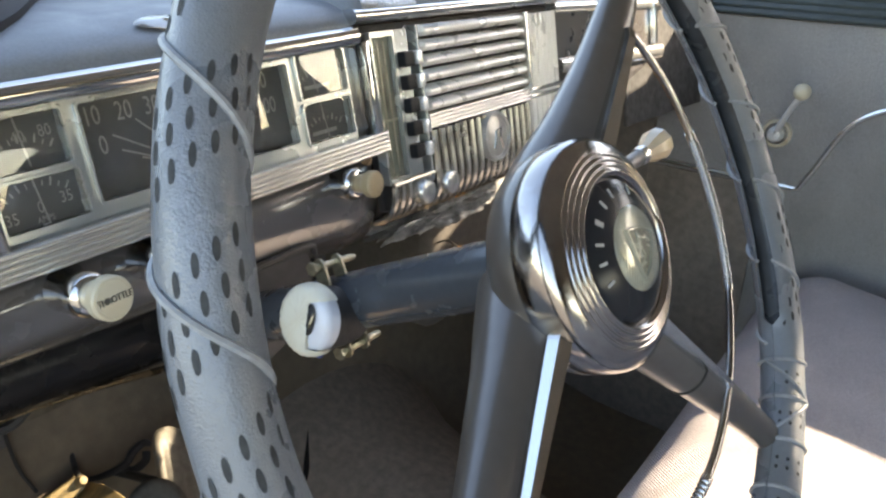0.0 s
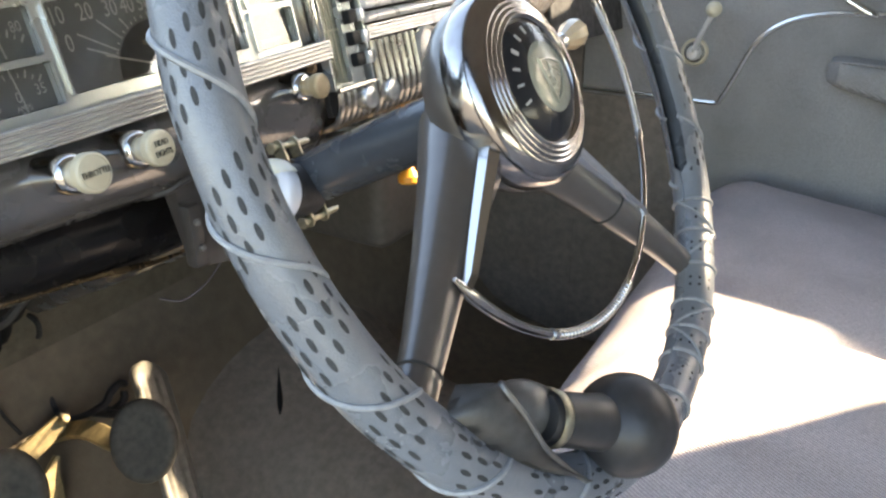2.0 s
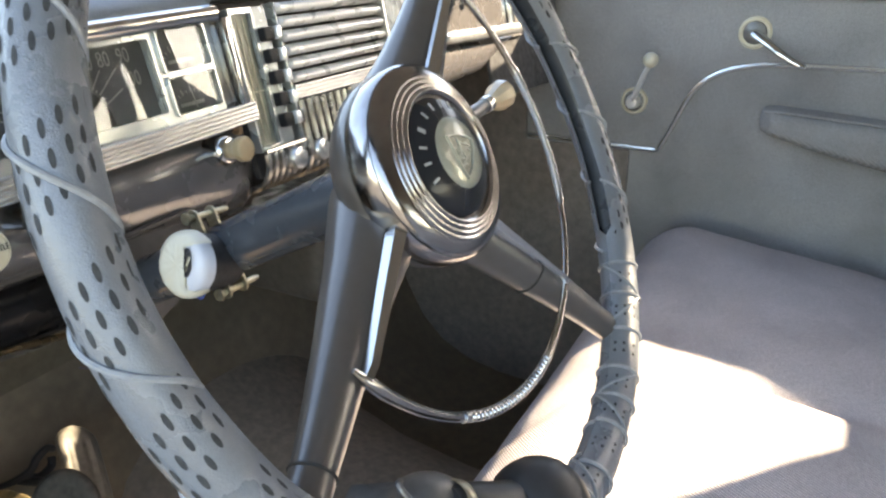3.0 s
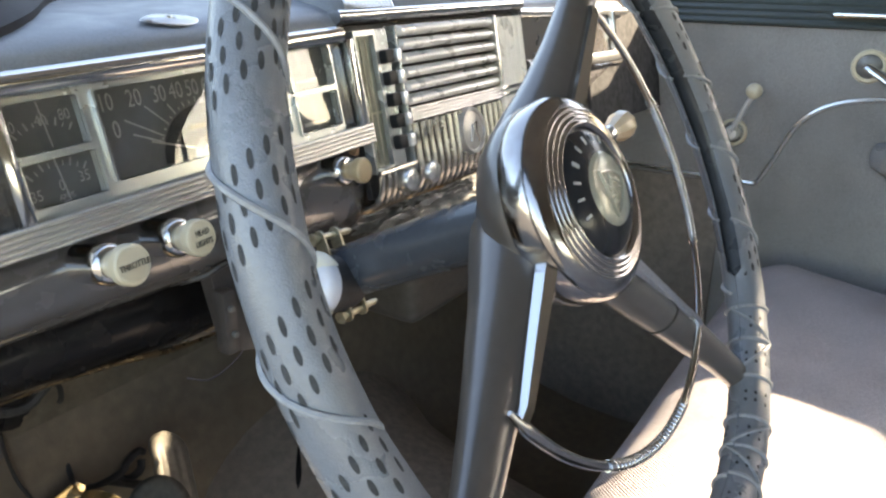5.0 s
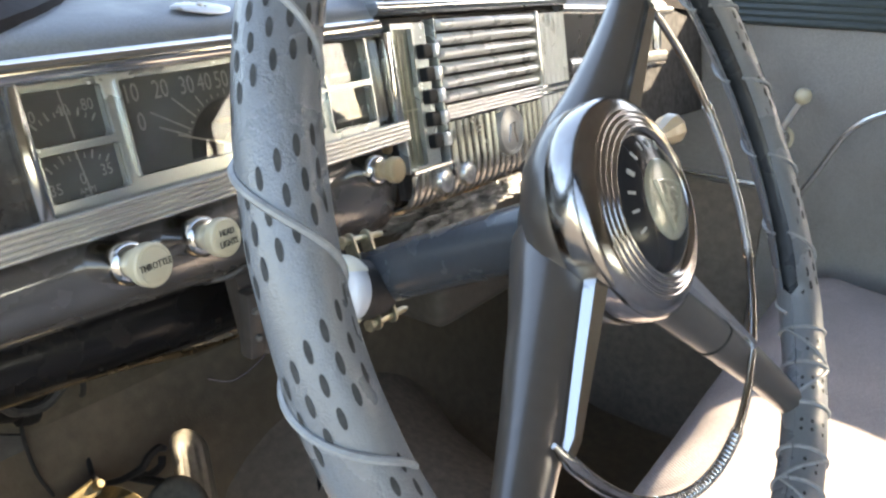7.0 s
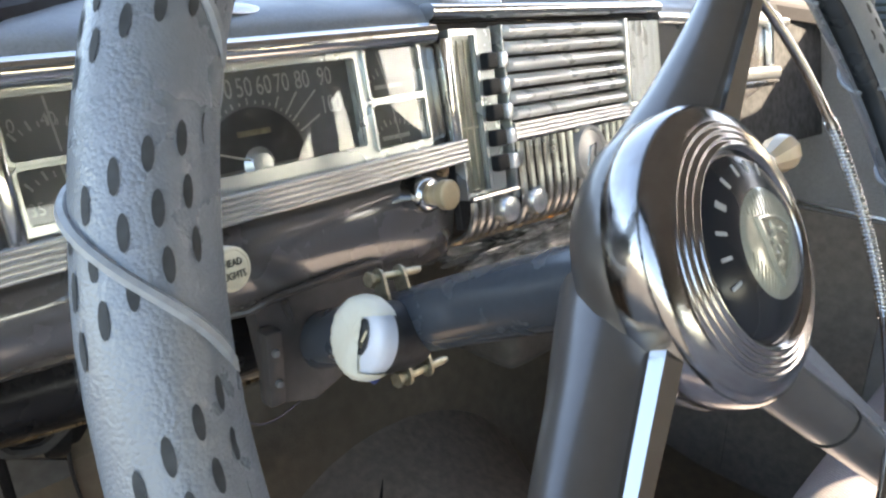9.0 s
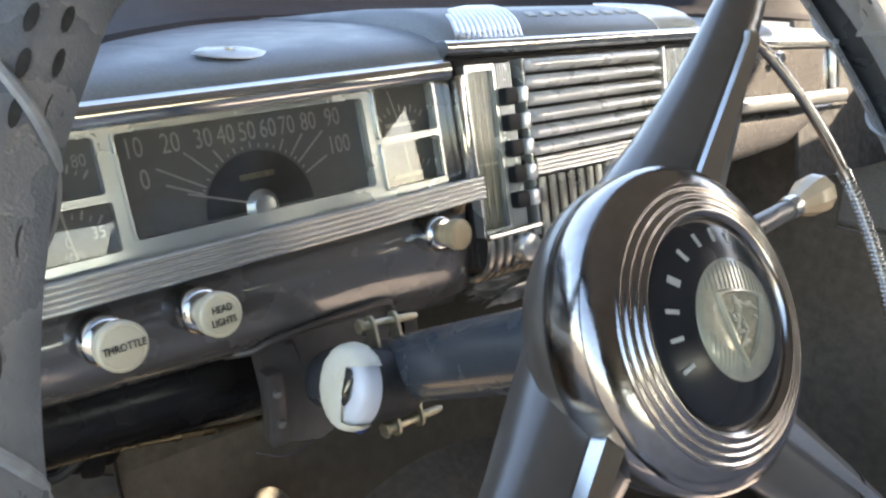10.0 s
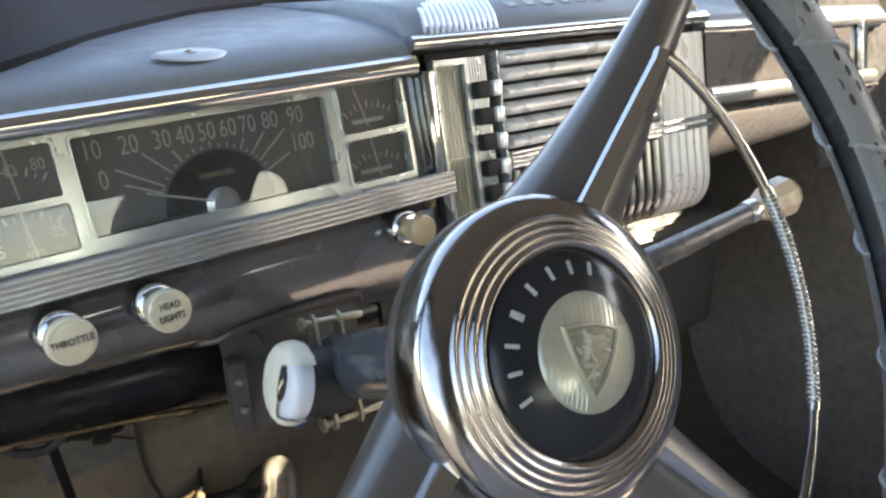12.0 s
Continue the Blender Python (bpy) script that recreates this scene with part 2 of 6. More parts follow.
def box(bm, x0, x1, y0, y1, z0, z1, bevel=0.0, m=None, seg=2):
    r = bmesh.ops.create_cube(bm, size=1.0, matrix=Matrix.Translation(((x0 + x1) / 2, (y0 + y1) / 2, (z0 + z1) / 2)) @ Matrix.Diagonal((x1 - x0, y1 - y0, z1 - z0, 1)))
    vs = r["verts"]
    if bevel:
        es = list({e for v in vs for e in v.link_edges})
        rb = bmesh.ops.bevel(bm, geom=es, offset=bevel, segments=seg, affect="EDGES", profile=0.6)
        vs = list({v for f in rb["faces"] for v in f.verts} | {v for v in vs if v.is_valid})
    if m is not None:
        bmesh.ops.transform(bm, matrix=m, verts=vs)
    return bm


def lathe(bm, profile, seg=48, m=None, closed=False):
    """Turns a profile of (radius, height) about the z axis."""
    rings = []
    for r, h in profile:
        if r < 1e-6:
            rings.append([bm.verts.new((0, 0, h))])
        else:
            rings.append([bm.verts.new((r * math.cos(2 * math.pi * k / seg), r * math.sin(2 * math.pi * k / seg), h)) for k in range(seg)])
    pairs = list(zip(rings, rings[1:])) + ([(rings[-1], rings[0])] if closed else [])
    for a, b in pairs:
        for k in range(seg):
            k2 = (k + 1) % seg
            if len(a) == 1 and len(b) == 1:
                continue
            if len(a) == 1:
                bm.faces.new((a[0], b[k], b[k2]))
            elif len(b) == 1:
                bm.faces.new((a[k], a[k2], b[0]))
            else:
                bm.faces.new((a[k], a[k2], b[k2], b[k]))
    if m is not None:
        bmesh.ops.transform(bm, matrix=m, verts=[v for r in rings for v in r])
    return bm


def tube(bm, pts, rad, seg=10, closed=False, cap=True, flat=1.0, up=None):
    """Sweeps a round (or flattened) section along points; rad is one radius or one for each point."""
    pts = [Vector(p) for p in pts]
    n = len(pts)
    rads = rad if isinstance(rad, (list, tuple)) else [rad] * n
    tans = []
    for i in range(n):
        a = pts[(i - 1) % n] if closed or i else pts[0]
        b = pts[(i + 1) % n] if closed or i < n - 1 else pts[-1]
        tans.append((b - a).normalized())
    ref = Vector(up) if up else Vector((0, 0, 1))
    if abs(ref.dot(tans[0])) > 0.95:
        ref = Vector((1, 0, 0))
    nrm = (ref - tans[0] * ref.dot(tans[0])).normalized()
    rings = []
    for i in range(n):
        nrm = (nrm - tans[i] * nrm.dot(tans[i])).normalized()
        if up:
            u = Vector(up)
            nrm = (u - tans[i] * u.dot(tans[i])).normalized()
        bi = tans[i].cross(nrm)
        rings.append([bm.verts.new(pts[i] + rads[i] * (math.cos(2 * math.pi * k / seg) * nrm * flat + math.sin(2 * math.pi * k / seg) * bi)) for k in range(seg)])
    for i in range(n if closed else n - 1):
        a, b = rings[i], rings[(i + 1) % n]
        for k in range(seg):
            k2 = (k + 1) % seg
            bm.faces.new((a[k], a[k2], b[k2], b[k]))
    if cap and not closed:
        bm.faces.new(rings[0][::-1])
        bm.faces.new(rings[-1])
    return bm


def extrude_x(bm, prof, xs, m=None, close=True):
    """A closed outline of (y, z) drawn along x, at every x of xs; xs may hold (x, dy, dz)."""
    rings = []
    for x in xs:
        x, dy, dz = x if isinstance(x, tuple) else (x, 0, 0)
        rings.append([bm.verts.new((x, y + dy, z + dz)) for y, z in prof])
    n = len(prof)
    for a, b in zip(rings, rings[1:]):
        for k in range(n if close else n - 1):
            k2 = (k + 1) % n
            bm.faces.new((a[k], a[k2], b[k2], b[k]))
    if close:
        bm.faces.new(rings[0])
        bm.faces.new(rings[-1][::-1])
    if m is not None:
        bmesh.ops.transform(bm, matrix=m, verts=[v for r in rings for v in r])
    return bm


def arc(cx, cy, r, a0, a1, n):
    return [(cx + r * math.cos(radians(a0 + (a1 - a0) * i / n)), cy + r * math.sin(radians(a0 + (a1 - a0) * i / n))) for i in range(n + 1)]


def smooth_path(pts, n=8):
    """A Catmull-Rom curve through points."""
    pts = [Vector(p) for p in pts]
    ext = [2 * pts[0] - pts[1]] + pts + [2 * pts[-1] - pts[-2]]
    out = []
    for i in range(1, len(ext) - 2):
        p0, p1, p2, p3 = ext[i - 1:i + 3]
        for k in range(n):
            t = k / n
            out.append(0.5 * (2 * p1 + (p2 - p0) * t + (2 * p0 - 5 * p1 + 4 * p2 - p3) * t * t + (3 * p1 - p0 - 3 * p2 + p3) * t ** 3))
    out.append(pts[-1])
    return out


def plate(bm, outline, y0, y1, m=None, holes=()):
    """A flat plate from an outline in (x, z), with rectangular or other holes, between depths y0 (front) and y1."""
    loops = [outline] + list(holes)
    made = []
    for y in (y0, y1):
        vs = [[bm.verts.new((x, y, z)) for x, z in lp] for lp in loops]
        es = [bm.edges.new((lp[i], lp[(i + 1) % len(lp)])) for lp in vs for i in range(len(lp))]
        bmesh.ops.triangle_fill(bm, use_beauty=True, edges=es)
        made.append(vs)
    for a, b in zip(*made):
        for i in range(len(a)):
            j = (i + 1) % len(a)
            bm.faces.new((a[i], a[j], b[j], b[i]))
    if m is not None:
        bmesh.ops.transform(bm, matrix=m, verts=[v for vs in made for lp in vs for v in lp])
    return bm


def rounded(x0, x1, z0, z1, r, n=4):
    return (arc(x1 - r, z1 - r, r, 0, 90, n) + arc(x0 + r, z1 - r, r, 90, 180, n) + arc(x0 + r, z0 + r, r, 180, 270, n) + arc(x1 - r, z0 + r, r, 270, 360, n))


def lettering(text, size, depth=0.0003):
    """Raised letters, centred, in the x-y plane, as a bmesh."""
    cu = bpy.data.curves.new("letters", "FONT")
    cu.body, cu.size, cu.extrude, cu.align_x, cu.align_y, cu.resolution_u = text, size, depth, "CENTER", "CENTER", 3
    ob = new("letters", cu)
    me = bpy.data.meshes.new_from_object(ob.evaluated_get(bpy.context.evaluated_depsgraph_get()))
    bm = bmesh.new()
    bm.from_mesh(me)
    bpy.data.objects.remove(ob)
    bpy.data.curves.remove(cu)
    bpy.data.meshes.remove(me)
    return bm


def moved(bm, m):
    bmesh.ops.transform(bm, matrix=m, verts=bm.verts)
    return bm


FACE = pose(0, 0, 0, 90, 0, 0)  # turns the x-y plane upright, facing -y

# ---- the car's shell ----
bm = bmesh.new()
bmesh.ops.create_grid(bm, x_segments=40, y_segments=40, size=400)
whole("ground", bm, GROUND, "pale dusty asphalt ground outside the car", "ground", kind="structure")

# a dark weathered fence beside the car, known from its reflection in the gauges
bm = bmesh.new()
box(bm, 6.0, 6.15, -4.9, 9.0, 0.0, 2.5)
whole("backdrop", bm, mat("old_fence", (0.05, 0.055, 0.04), 0.9, grain=0.3, grain_scale=4, stain=0.5, stain_scale=1.5), "dark weathered fence beside the parked car", "fence", kind="structure")

LEFT, RIGHT = -0.09, 1.165
DX_ = 1.151
bm = bmesh.new()
extrude_x(bm, [(-1.6, 0.30), (0.44, 0.30), (0.52, 0.304), (0.59, 0.318), (0.645, 0.345), (0.69, 0.39), (0.725, 0.455), (0.785, 0.62), (0.795, 0.62), (0.735, 0.43), (0.66, 0.30), (0.53, 0.26), (-1.6, 0.26)], [LEFT - 0.05, RIGHT + 0.05])
whole("floor", bm, CARPET, "dark brown worn floor and toe board of an old car", "floor", kind="structure", smooth=60)
bm = bmesh.new()
rings = []
for y, k in ((-0.5, 1.0), (0.2, 1.0), (0.4, 1.06), (0.53, 1.15), (0.63, 1.3), (0.72, 1.6), (0.783, 1.8)):
    rings.append([bm.verts.new((0.635 + 0.165 * k * math.cos(radians(a)), y, 0.295 + 0.125 * k * math.sin(radians(a)) ** 0.8)) for a in range(0, 181, 10)])
for a, b in zip(rings, rings[1:]):
    for k in range(len(a) - 1):
        bm.faces.new((a[k], a[k + 1], b[k + 1], b[k]))
whole("transmission_tunnel", bm, TUNNEL, "rounded brown-carpeted transmission tunnel on the floor", "tunnel", kind="structure", smooth=60)
bm = bmesh.new()
box(bm, LEFT - 0.03, RIGHT + 0.045, 0.784, 0.815, 0.5, 1.045)
whole("firewall", bm, TOE, "dusty brown painted firewall behind the pedals", "wall", kind="structure")
# narrow black mark on the tunnel, a thin tapered body
bm = bmesh.new()
tube(bm, smooth_path([(0.535, 0.641, 0.4465), (0.548, 0.652, 0.4555), (0.562, 0.665, 0.4640), (0.586, 0.687, 0.4775)], 4), [0.0006, 0.0018, 0.0030, 0.0037, 0.0040, 0.0041, 0.0040, 0.0037, 0.0032, 0.0026, 0.0019, 0.0012, 0.0006], 8)
whole("carpet_slit", bm, TAPE, "narrow black slit-shaped sliver on the tunnel carpet", "slit", kind="structure")
# roof with headliner
bm = bmesh.new()
prof = [(0.36, 1.43), (0.25, 1.49), (-0.2, 1.53), (-1.0, 1.50), (-1.6, 1.36), (-1.6, 1.40), (-1.0, 1.54), (-0.2, 1.57), (0.26, 1.53), (0.38, 1.46)]
extrude_x(bm, prof, [LEFT - 0.03, RIGHT + 0.075])
whole("ceiling", bm, HEADLINER, "beige cloth headliner of the car roof", "ceiling", kind="structure")


def side_shell(x0, x1, name, *cuts):
    """A body side, unseen: rear quarter, front post and roof rail around openings that shape the daylight."""
    bm = bmesh.new()
    out = [(-1.6, 0.26), (1.07, 0.26), (1.07, 1.08), (0.56, 1.10), (0.38, 1.46), (0.2, 1.53), (-1.6, 1.42)]
    bm2 = plate(bm, out, x0, x1, pose(0, 0, 0, 0, 0, 90) @ Matrix.Diagonal((1, -1, 1, 1)), cuts)
    return whole(name, bm2, GARNISH, "unseen dark body side, its openings cut to shape the daylight", "wall", kind="structure")


side_shell(LEFT - 0.03, LEFT, "wall_driver_side", [(0.46, 0.40), (0.46, 1.04), (0.30, 1.40), (-0.52, 1.42), (-0.52, 0.40)])
# the stepped outline is made up to trim sun on seat, lid and pedals
side_shell(RIGHT + 0.045, RIGHT + 0.075, "wall_passenger_side", [(-0.165, 0.40), (-0.165, 1.056), (-0.12, 1.20), (-0.09, 1.25), (-0.02, 1.285), (0.02, 1.272), (0.05, 1.265), (0.14, 1.212), (0.20, 1.16), (0.30, 1.13), (0.46, 1.09), (0.40, 1.20), (0.27, 1.395), (0.0, 1.395), (-0.05, 1.345), (-0.53, 1.345), (-0.53, 1.167), (-0.42, 1.057), (-0.42, 0.40)], [(-0.67, 1.06), (-0.67, 1.273), (-0.70, 1.270), (-0.73, 1.262), (-0.80, 1.238), (-0.88, 1.203), (-0.94, 1.167), (-0.985, 1.13), (-1.0, 1.09), (-0.99, 1.06)])
for x0, x1 in ((DX_ - 0.0065, RIGHT + 0.045), (LEFT, LEFT + 0.03)):
    bm = bmesh.new()
    box(bm, x0, x1, 0.4803, 1.04, 0.30, 1.04, 0.0)
    whole("kick_panel", bm, KICK, "dark kick panel beside the footwell", "panel", kind="structure")
bm = bmesh.new()
plate(bm, [(LEFT, 0.26), (RIGHT + 0.05, 0.26), (RIGHT + 0.05, 1.40), (LEFT, 1.40)], -1.62, -1.6, None, [rounded(0.2, 1.10, 1.06, 1.225, 0.07)])
whole("wall_rear", bm, HEADLINER, "cloth-covered rear wall with a small back window", "wall", kind="structure")

# ---- passenger door ----
DX = 1.151
door = thing("passenger_door", "closed passenger door with grey cloth panel and chrome trim", "car door")
bm = bmesh.new()
box(bm, DX, DX + 0.058, -0.62, 0.48, 0.31, 1.008, 0.0)
part("door_panel", bm, DOOR_CLOTH, door, "grey woven cloth door panel")
# shade beneath the dash end, put on the door as a darker pad
bm = bmesh.new()
box(bm, DX - 0.006, DX - 0.0005, 0.303, 0.48, 0.298, 0.774, 0.0)
part("shade_pad", bm, KICK, door, "darker pad on the lower door in place of the dash's shade")
bm = bmesh.new()
prof = [(DX + 0.055, 1.006)]
for i in range(5):
    z0 = 1.010 + i * 0.009
    x0 = DX - 0.008 + i * 0.0065
    prof += [(x0, z0), (x0 - 0.0015, z0 + 0.0035), (x0 + 0.001, z0 + 0.0075), (x0 + 0.005, z0 + 0.0082)]
prof += [(DX + 0.055, 1.056)]
rings = [[bm.verts.new((x, y, z)) for x, z in prof] for y in (-0.62, 0.57)]
for k in range(len(prof)):
    k2 = (k + 1) % len(prof)
    bm.faces.new((rings[0][k], rings[0][k2], rings[1][k2], rings[1][k]))
part("window_garnish", bm, GARNISH, door, "dark green ridged window ledge", smooth=50)
bm = bmesh.new()
box(bm, DX - 0.016, DX + 0.02, -0.62, 0.195, 1.0235, 1.0300, 0.0025)
part("ledge_strip", bm, CHROME, door, "bright metal strip on the window ledge")
bm = bmesh.new()
box(bm, DX - 0.012, DX + 0.02, -0.62, 0.115, 1.0325, 1.0370, 0.0018)
part("ledge_strip", bm, CHROME, door, "bright metal strip on the window ledge")
bm = bmesh.new()
bead = smooth_path([(DX, 0.478, 0.7812), (DX, 0.40, 0.7805), (DX, 0.265, 0.779)], 4) + smooth_path(
    [(DX, 0.259, 0.780), (DX, 0.243, 0.815), (DX, 0.218, 0.871), (DX, 0.185, 0.902), (DX, 0.135, 0.917), (DX, 0.063, 0.920), (DX, -0.2, 0.920), (DX, -0.60, 0.920)], 8)
tube(bm, bead, 0.0043, 8)
part("trim_bead", bm, CHROME_SATIN, door, "thin chrome trim moulding")
# window frame and glass above the ledge
bm = bmesh.new()
tube(bm, smooth_path([(DX + 0.045, 0.515, 1.05), (DX + 0.045, 0.41, 1.21), (DX + 0.045, 0.315, 1.345), (DX + 0.045, 0.2, 1.356), (DX + 0.045, -0.60, 1.356)], 6), 0.008, 8)
part("window_frame", bm, GARNISH, door)
# armrest
arm = thing("armrest", "grey cloth padded armrest on the door panel", "armrest")
bm = bmesh.new()
rings = []
for y, zt, zb, d in [(0.117, 0.850, 0.838, 0.006), (0.113, 0.861, 0.829, 0.03), (0.10, 0.864, 0.824, 0.046), (0.03, 0.860, 0.806, 0.055), (-0.08, 0.852, 0.785, 0.06), (-0.25, 0.845, 0.775, 0.06), (-0.30, 0.843, 0.780, 0.03)]:
    zm = (zt + zb) / 2
    h = (zt - zb) / 2
    ring = []
    for a in range(90, 271, 15):
        ca, sa = math.cos(radians(a)), math.sin(radians(a))
        ring.append(bm.verts.new((DX + 0.002 + d * math.copysign(abs(ca) ** 0.6, ca), y, zm + h * math.copysign(abs(sa) ** 0.6, sa))))
    rings.append(ring)
for a, b in zip(rings, rings[1:]):
    for k in range(len(a) - 1):
        bm.faces.new((a[k], a[k + 1], b[k + 1], b[k]))
bm.faces.new(rings[0])
bm.faces.new(rings[-1][::-1])
part("pad", bm, DOOR_CLOTH, arm)
bm = bmesh.new()
tube(bm, smooth_path([(DX - 0.030, 0.110, 0.8585), (DX - 0.040, 0.08, 0.8605), (DX - 0.044, 0.0, 0.857), (DX - 0.047, -0.12, 0.8495), (DX - 0.046, -0.24, 0.8445)], 6), 0.0016, 8)
part("welt", bm, DOOR_CLOTH, arm, "sewn cloth welt along the top edge")


def toward(p, d):
    """A pose at p whose z axis points along d."""
    return Matrix.Translation(p) @ Vector(d).normalized().to_track_quat("Z", "Y").to_matrix().to_4x4()


def tilt_to(p, d, up):
    """A pose at p: z along d, y toward up."""
    z = Vector(d).normalized()
    x = Vector(up).cross(z).normalized()
    y = z.cross(x)
    return Matrix(((x.x, y.x, z.x, p[0]), (x.y, y.y, z.y, p[1]), (x.z, y.z, z.z, p[2]), (0, 0, 0, 1)))


# window crank
crank = thing("window_crank", "chrome window crank with an ivory ball knob", "window crank")
bm = bmesh.new()
lathe(bm, [(0.0155, 0.0015), (0.0165, 0.0032), (0.0188, 0.0032), (0.021, 0.0), (0.021, -0.004)], 32, toward((DX - 0.001, 0.303, 0.853), (-1, 0, 0)))
part("escutcheon", bm, IVORY, crank, "ivory plastic escutcheon ring")
bm = bmesh.new()
lathe(bm, [(0, 0.005), (0.0115, 0.004), (0.0158, 0.0015), (0.0160, 0.0)], 32, toward((DX - 0.001, 0.303, 0.853), (-1, 0, 0)))
part("boss", bm, OLD_ALLOY, crank, "dull grey metal boss")
bm = bmesh.new()
lathe(bm, [(0, 0.014), (0.008, 0.013), (0.0105, 0.009), (0.0115, 0.0)], 24, toward((DX - 0.004, 0.303, 0.853), (-1, 0, 0)))
tube(bm, smooth_path([(DX - 0.013, 0.303, 0.853), (DX - 0.018, 0.296, 0.872), (DX - 0.026, 0.284, 0.900), (DX - 0.028, 0.278, 0.912)], 5), [0.0055] * 8 + [0.005] * 8, 10, flat=0.7)
part("arm", bm, LOUVRE_METAL, crank, "bright metal arm")
bm = bmesh.new()
bmesh.ops.create_uvsphere(bm, u_segments=20, v_segments=12, radius=0.0115, matrix=Matrix.Translation((DX - 0.035, 0.275, 0.921)))
part("knob", bm, IVORY, crank, "ivory ball knob")
# inside door handle
handle = thing("door_handle", "chrome lever door handle with an ivory escutcheon", "door handle")
bm = bmesh.new()
lathe(bm, [(0.0160, 0.0015), (0.0172, 0.0032), (0.0200, 0.0032), (0.0225, 0.0), (0.0225, -0.004)], 32, toward((DX - 0.001, 0.141, 0.962), (-1, 0, 0)))
part("escutcheon", bm, IVORY, handle, "ivory plastic escutcheon ring")
bm = bmesh.new()
lathe(bm, [(0, 0.005), (0.0115, 0.004), (0.0162, 0.0015), (0.0164, 0.0)], 32, toward((DX - 0.001, 0.141, 0.962), (-1, 0, 0)))
part("boss", bm, OLD_ALLOY, handle, "dull grey metal boss")
bm = bmesh.new()
tube(bm, smooth_path([(DX - 0.004, 0.141, 0.962), (DX - 0.017, 0.138, 0.961), (DX - 0.026, 0.118, 0.950), (DX - 0.030, 0.095, 0.935), (DX - 0.028, 0.068, 0.921)], 6), [0.008] * 6 + [0.0078] * 6 + [0.0075] * 6 + [0.006] * 6 + [0.003], 12, flat=0.7)
part("lever", bm, CHROME, handle)

# ---- bench seat ----
seat = thing("bench_seat", "grey woven cloth front bench seat, worn", "car seat")


def cushion(y0, y1, z0, z1, x0, x1, r, crown, fine=27):
    """A soft slab with rolled edges and a crowned top."""
    bm = bmesh.new()
    bmesh.ops.create_cube(bm, size=1.0)
    bmesh.ops.subdivide_edges(bm, edges=bm.edges, cuts=fine, use_grid_fill=True)
    sx, sy, sz = (x1 - x0) / 2, (y1 - y0) / 2, (z1 - z0) / 2
    for v in bm.verts:
        p = Vector((v.co.x * 2 * sx, v.co.y * 2 * sy, v.co.z * 2 * sz))
        q = Vector([max(-s + r, min(s - r, c)) for s, c in zip((sx, sy, sz), p)])
        d = p - q
        if d.length > 1e-9:
            p = q + d.normalized() * r
        if p.z > 0:
            p.z += crown * (1 - (p.x / sx) ** 4) * (1 - (p.y / sy) ** 2)
            p.z += 0.003 * noise.noise(Vector((p.x * 7, p.y * 9, 3)))
        v.co = p + Vector(((x0 + x1) / 2, (y0 + y1) / 2, (z0 + z1) / 2))
    return bm


bm = cushion(-0.36, 0.245, 0.40, 0.662, 0.0, 1.135, 0.075, 0.035, 95)
moved(bm, Matrix.Translation((0, 0.2, 0.668)) @ pose(0, 0, 0, 9, 0, 0) @ Matrix.Translation((0, -0.2, -0.662)))
CREASE = [Vector(p) for p in ((0.53, 0.235), (0.576, 0.205), (0.609, 0.188), (0.649, 0.134), (0.673, 0.076), (0.684, 0.018), (0.690, -0.06), (0.70, -0.2))]
for v in bm.verts:
    v.co.z += 0.003 + 0.018 * max(0.0, v.co.x - 0.6) / 0.5
    if v.co.z > 0.6 and 0.5 < v.co.x < 0.8:
        p = v.co.xy
        d = 1.0
        for a, b in zip(CREASE, CREASE[1:]):
            u = max(0.0, min(1.0, (p - a).dot(b - a) / (b - a).length_squared))
            d = min(d, (p - a - u * (b - a)).length)
        v.co.z -= 0.0080 * math.exp(-(d / 0.013) ** 2)
    v.co.z += 0.0014 * noise.noise(Vector((v.co.x * 16, v.co.y * 22, 7)))
part("seat_cushion", bm, CLOTH, seat, "grey woven cloth seat cushion")
bm = cushion(-0.20, 0.0, -0.18, 0.40, 0.0, 1.13, 0.07, 0.0)
moved(bm, pose(0, -0.33, 0.60, 14, 0, 0))
part("backrest", bm, CLOTH, seat, "grey woven cloth seat back")
bm = bmesh.new()
box(bm, 0.06, 1.08, -0.34, 0.16, 0.30, 0.42, 0.01)
part("seat_base", bm, BLACK_DULL, seat)

# ---- dashboard ----
TILT = pose(0, 0.430, 1.038, -11, 0, 0)  # the dash face: x across, -y out to the driver, z up along the face
DROOP = 0.033
TILT_L = TILT @ Matrix.Translation((0.415, 0, 0)) @ pose(0, 0, 0, 0, -1.9, 0) @ Matrix.Translation((-0.415, 0, 0))
TILT_R = TILT @ Matrix.Translation((0.686, 0, 0)) @ pose(0, 0, 0, 0, 1.9, 0) @ Matrix.Translation((-0.686, 0, 0))
dash = thing("dashboard", "dark grey painted metal dashboard with chrome strips", "dashboard")
# lower roll of the dash, in world axes
roll = [(0.428, 0.950), (0.4215, 0.944), (0.4185, 0.934), (0.4175, 0.922), (0.4185, 0.911), (0.4225, 0.901), (0.431, 0.893), (0.445, 0.889), (0.52, 0.888), (0.52, 0.893), (0.447, 0.894), (0.436, 0.951)]
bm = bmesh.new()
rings = []
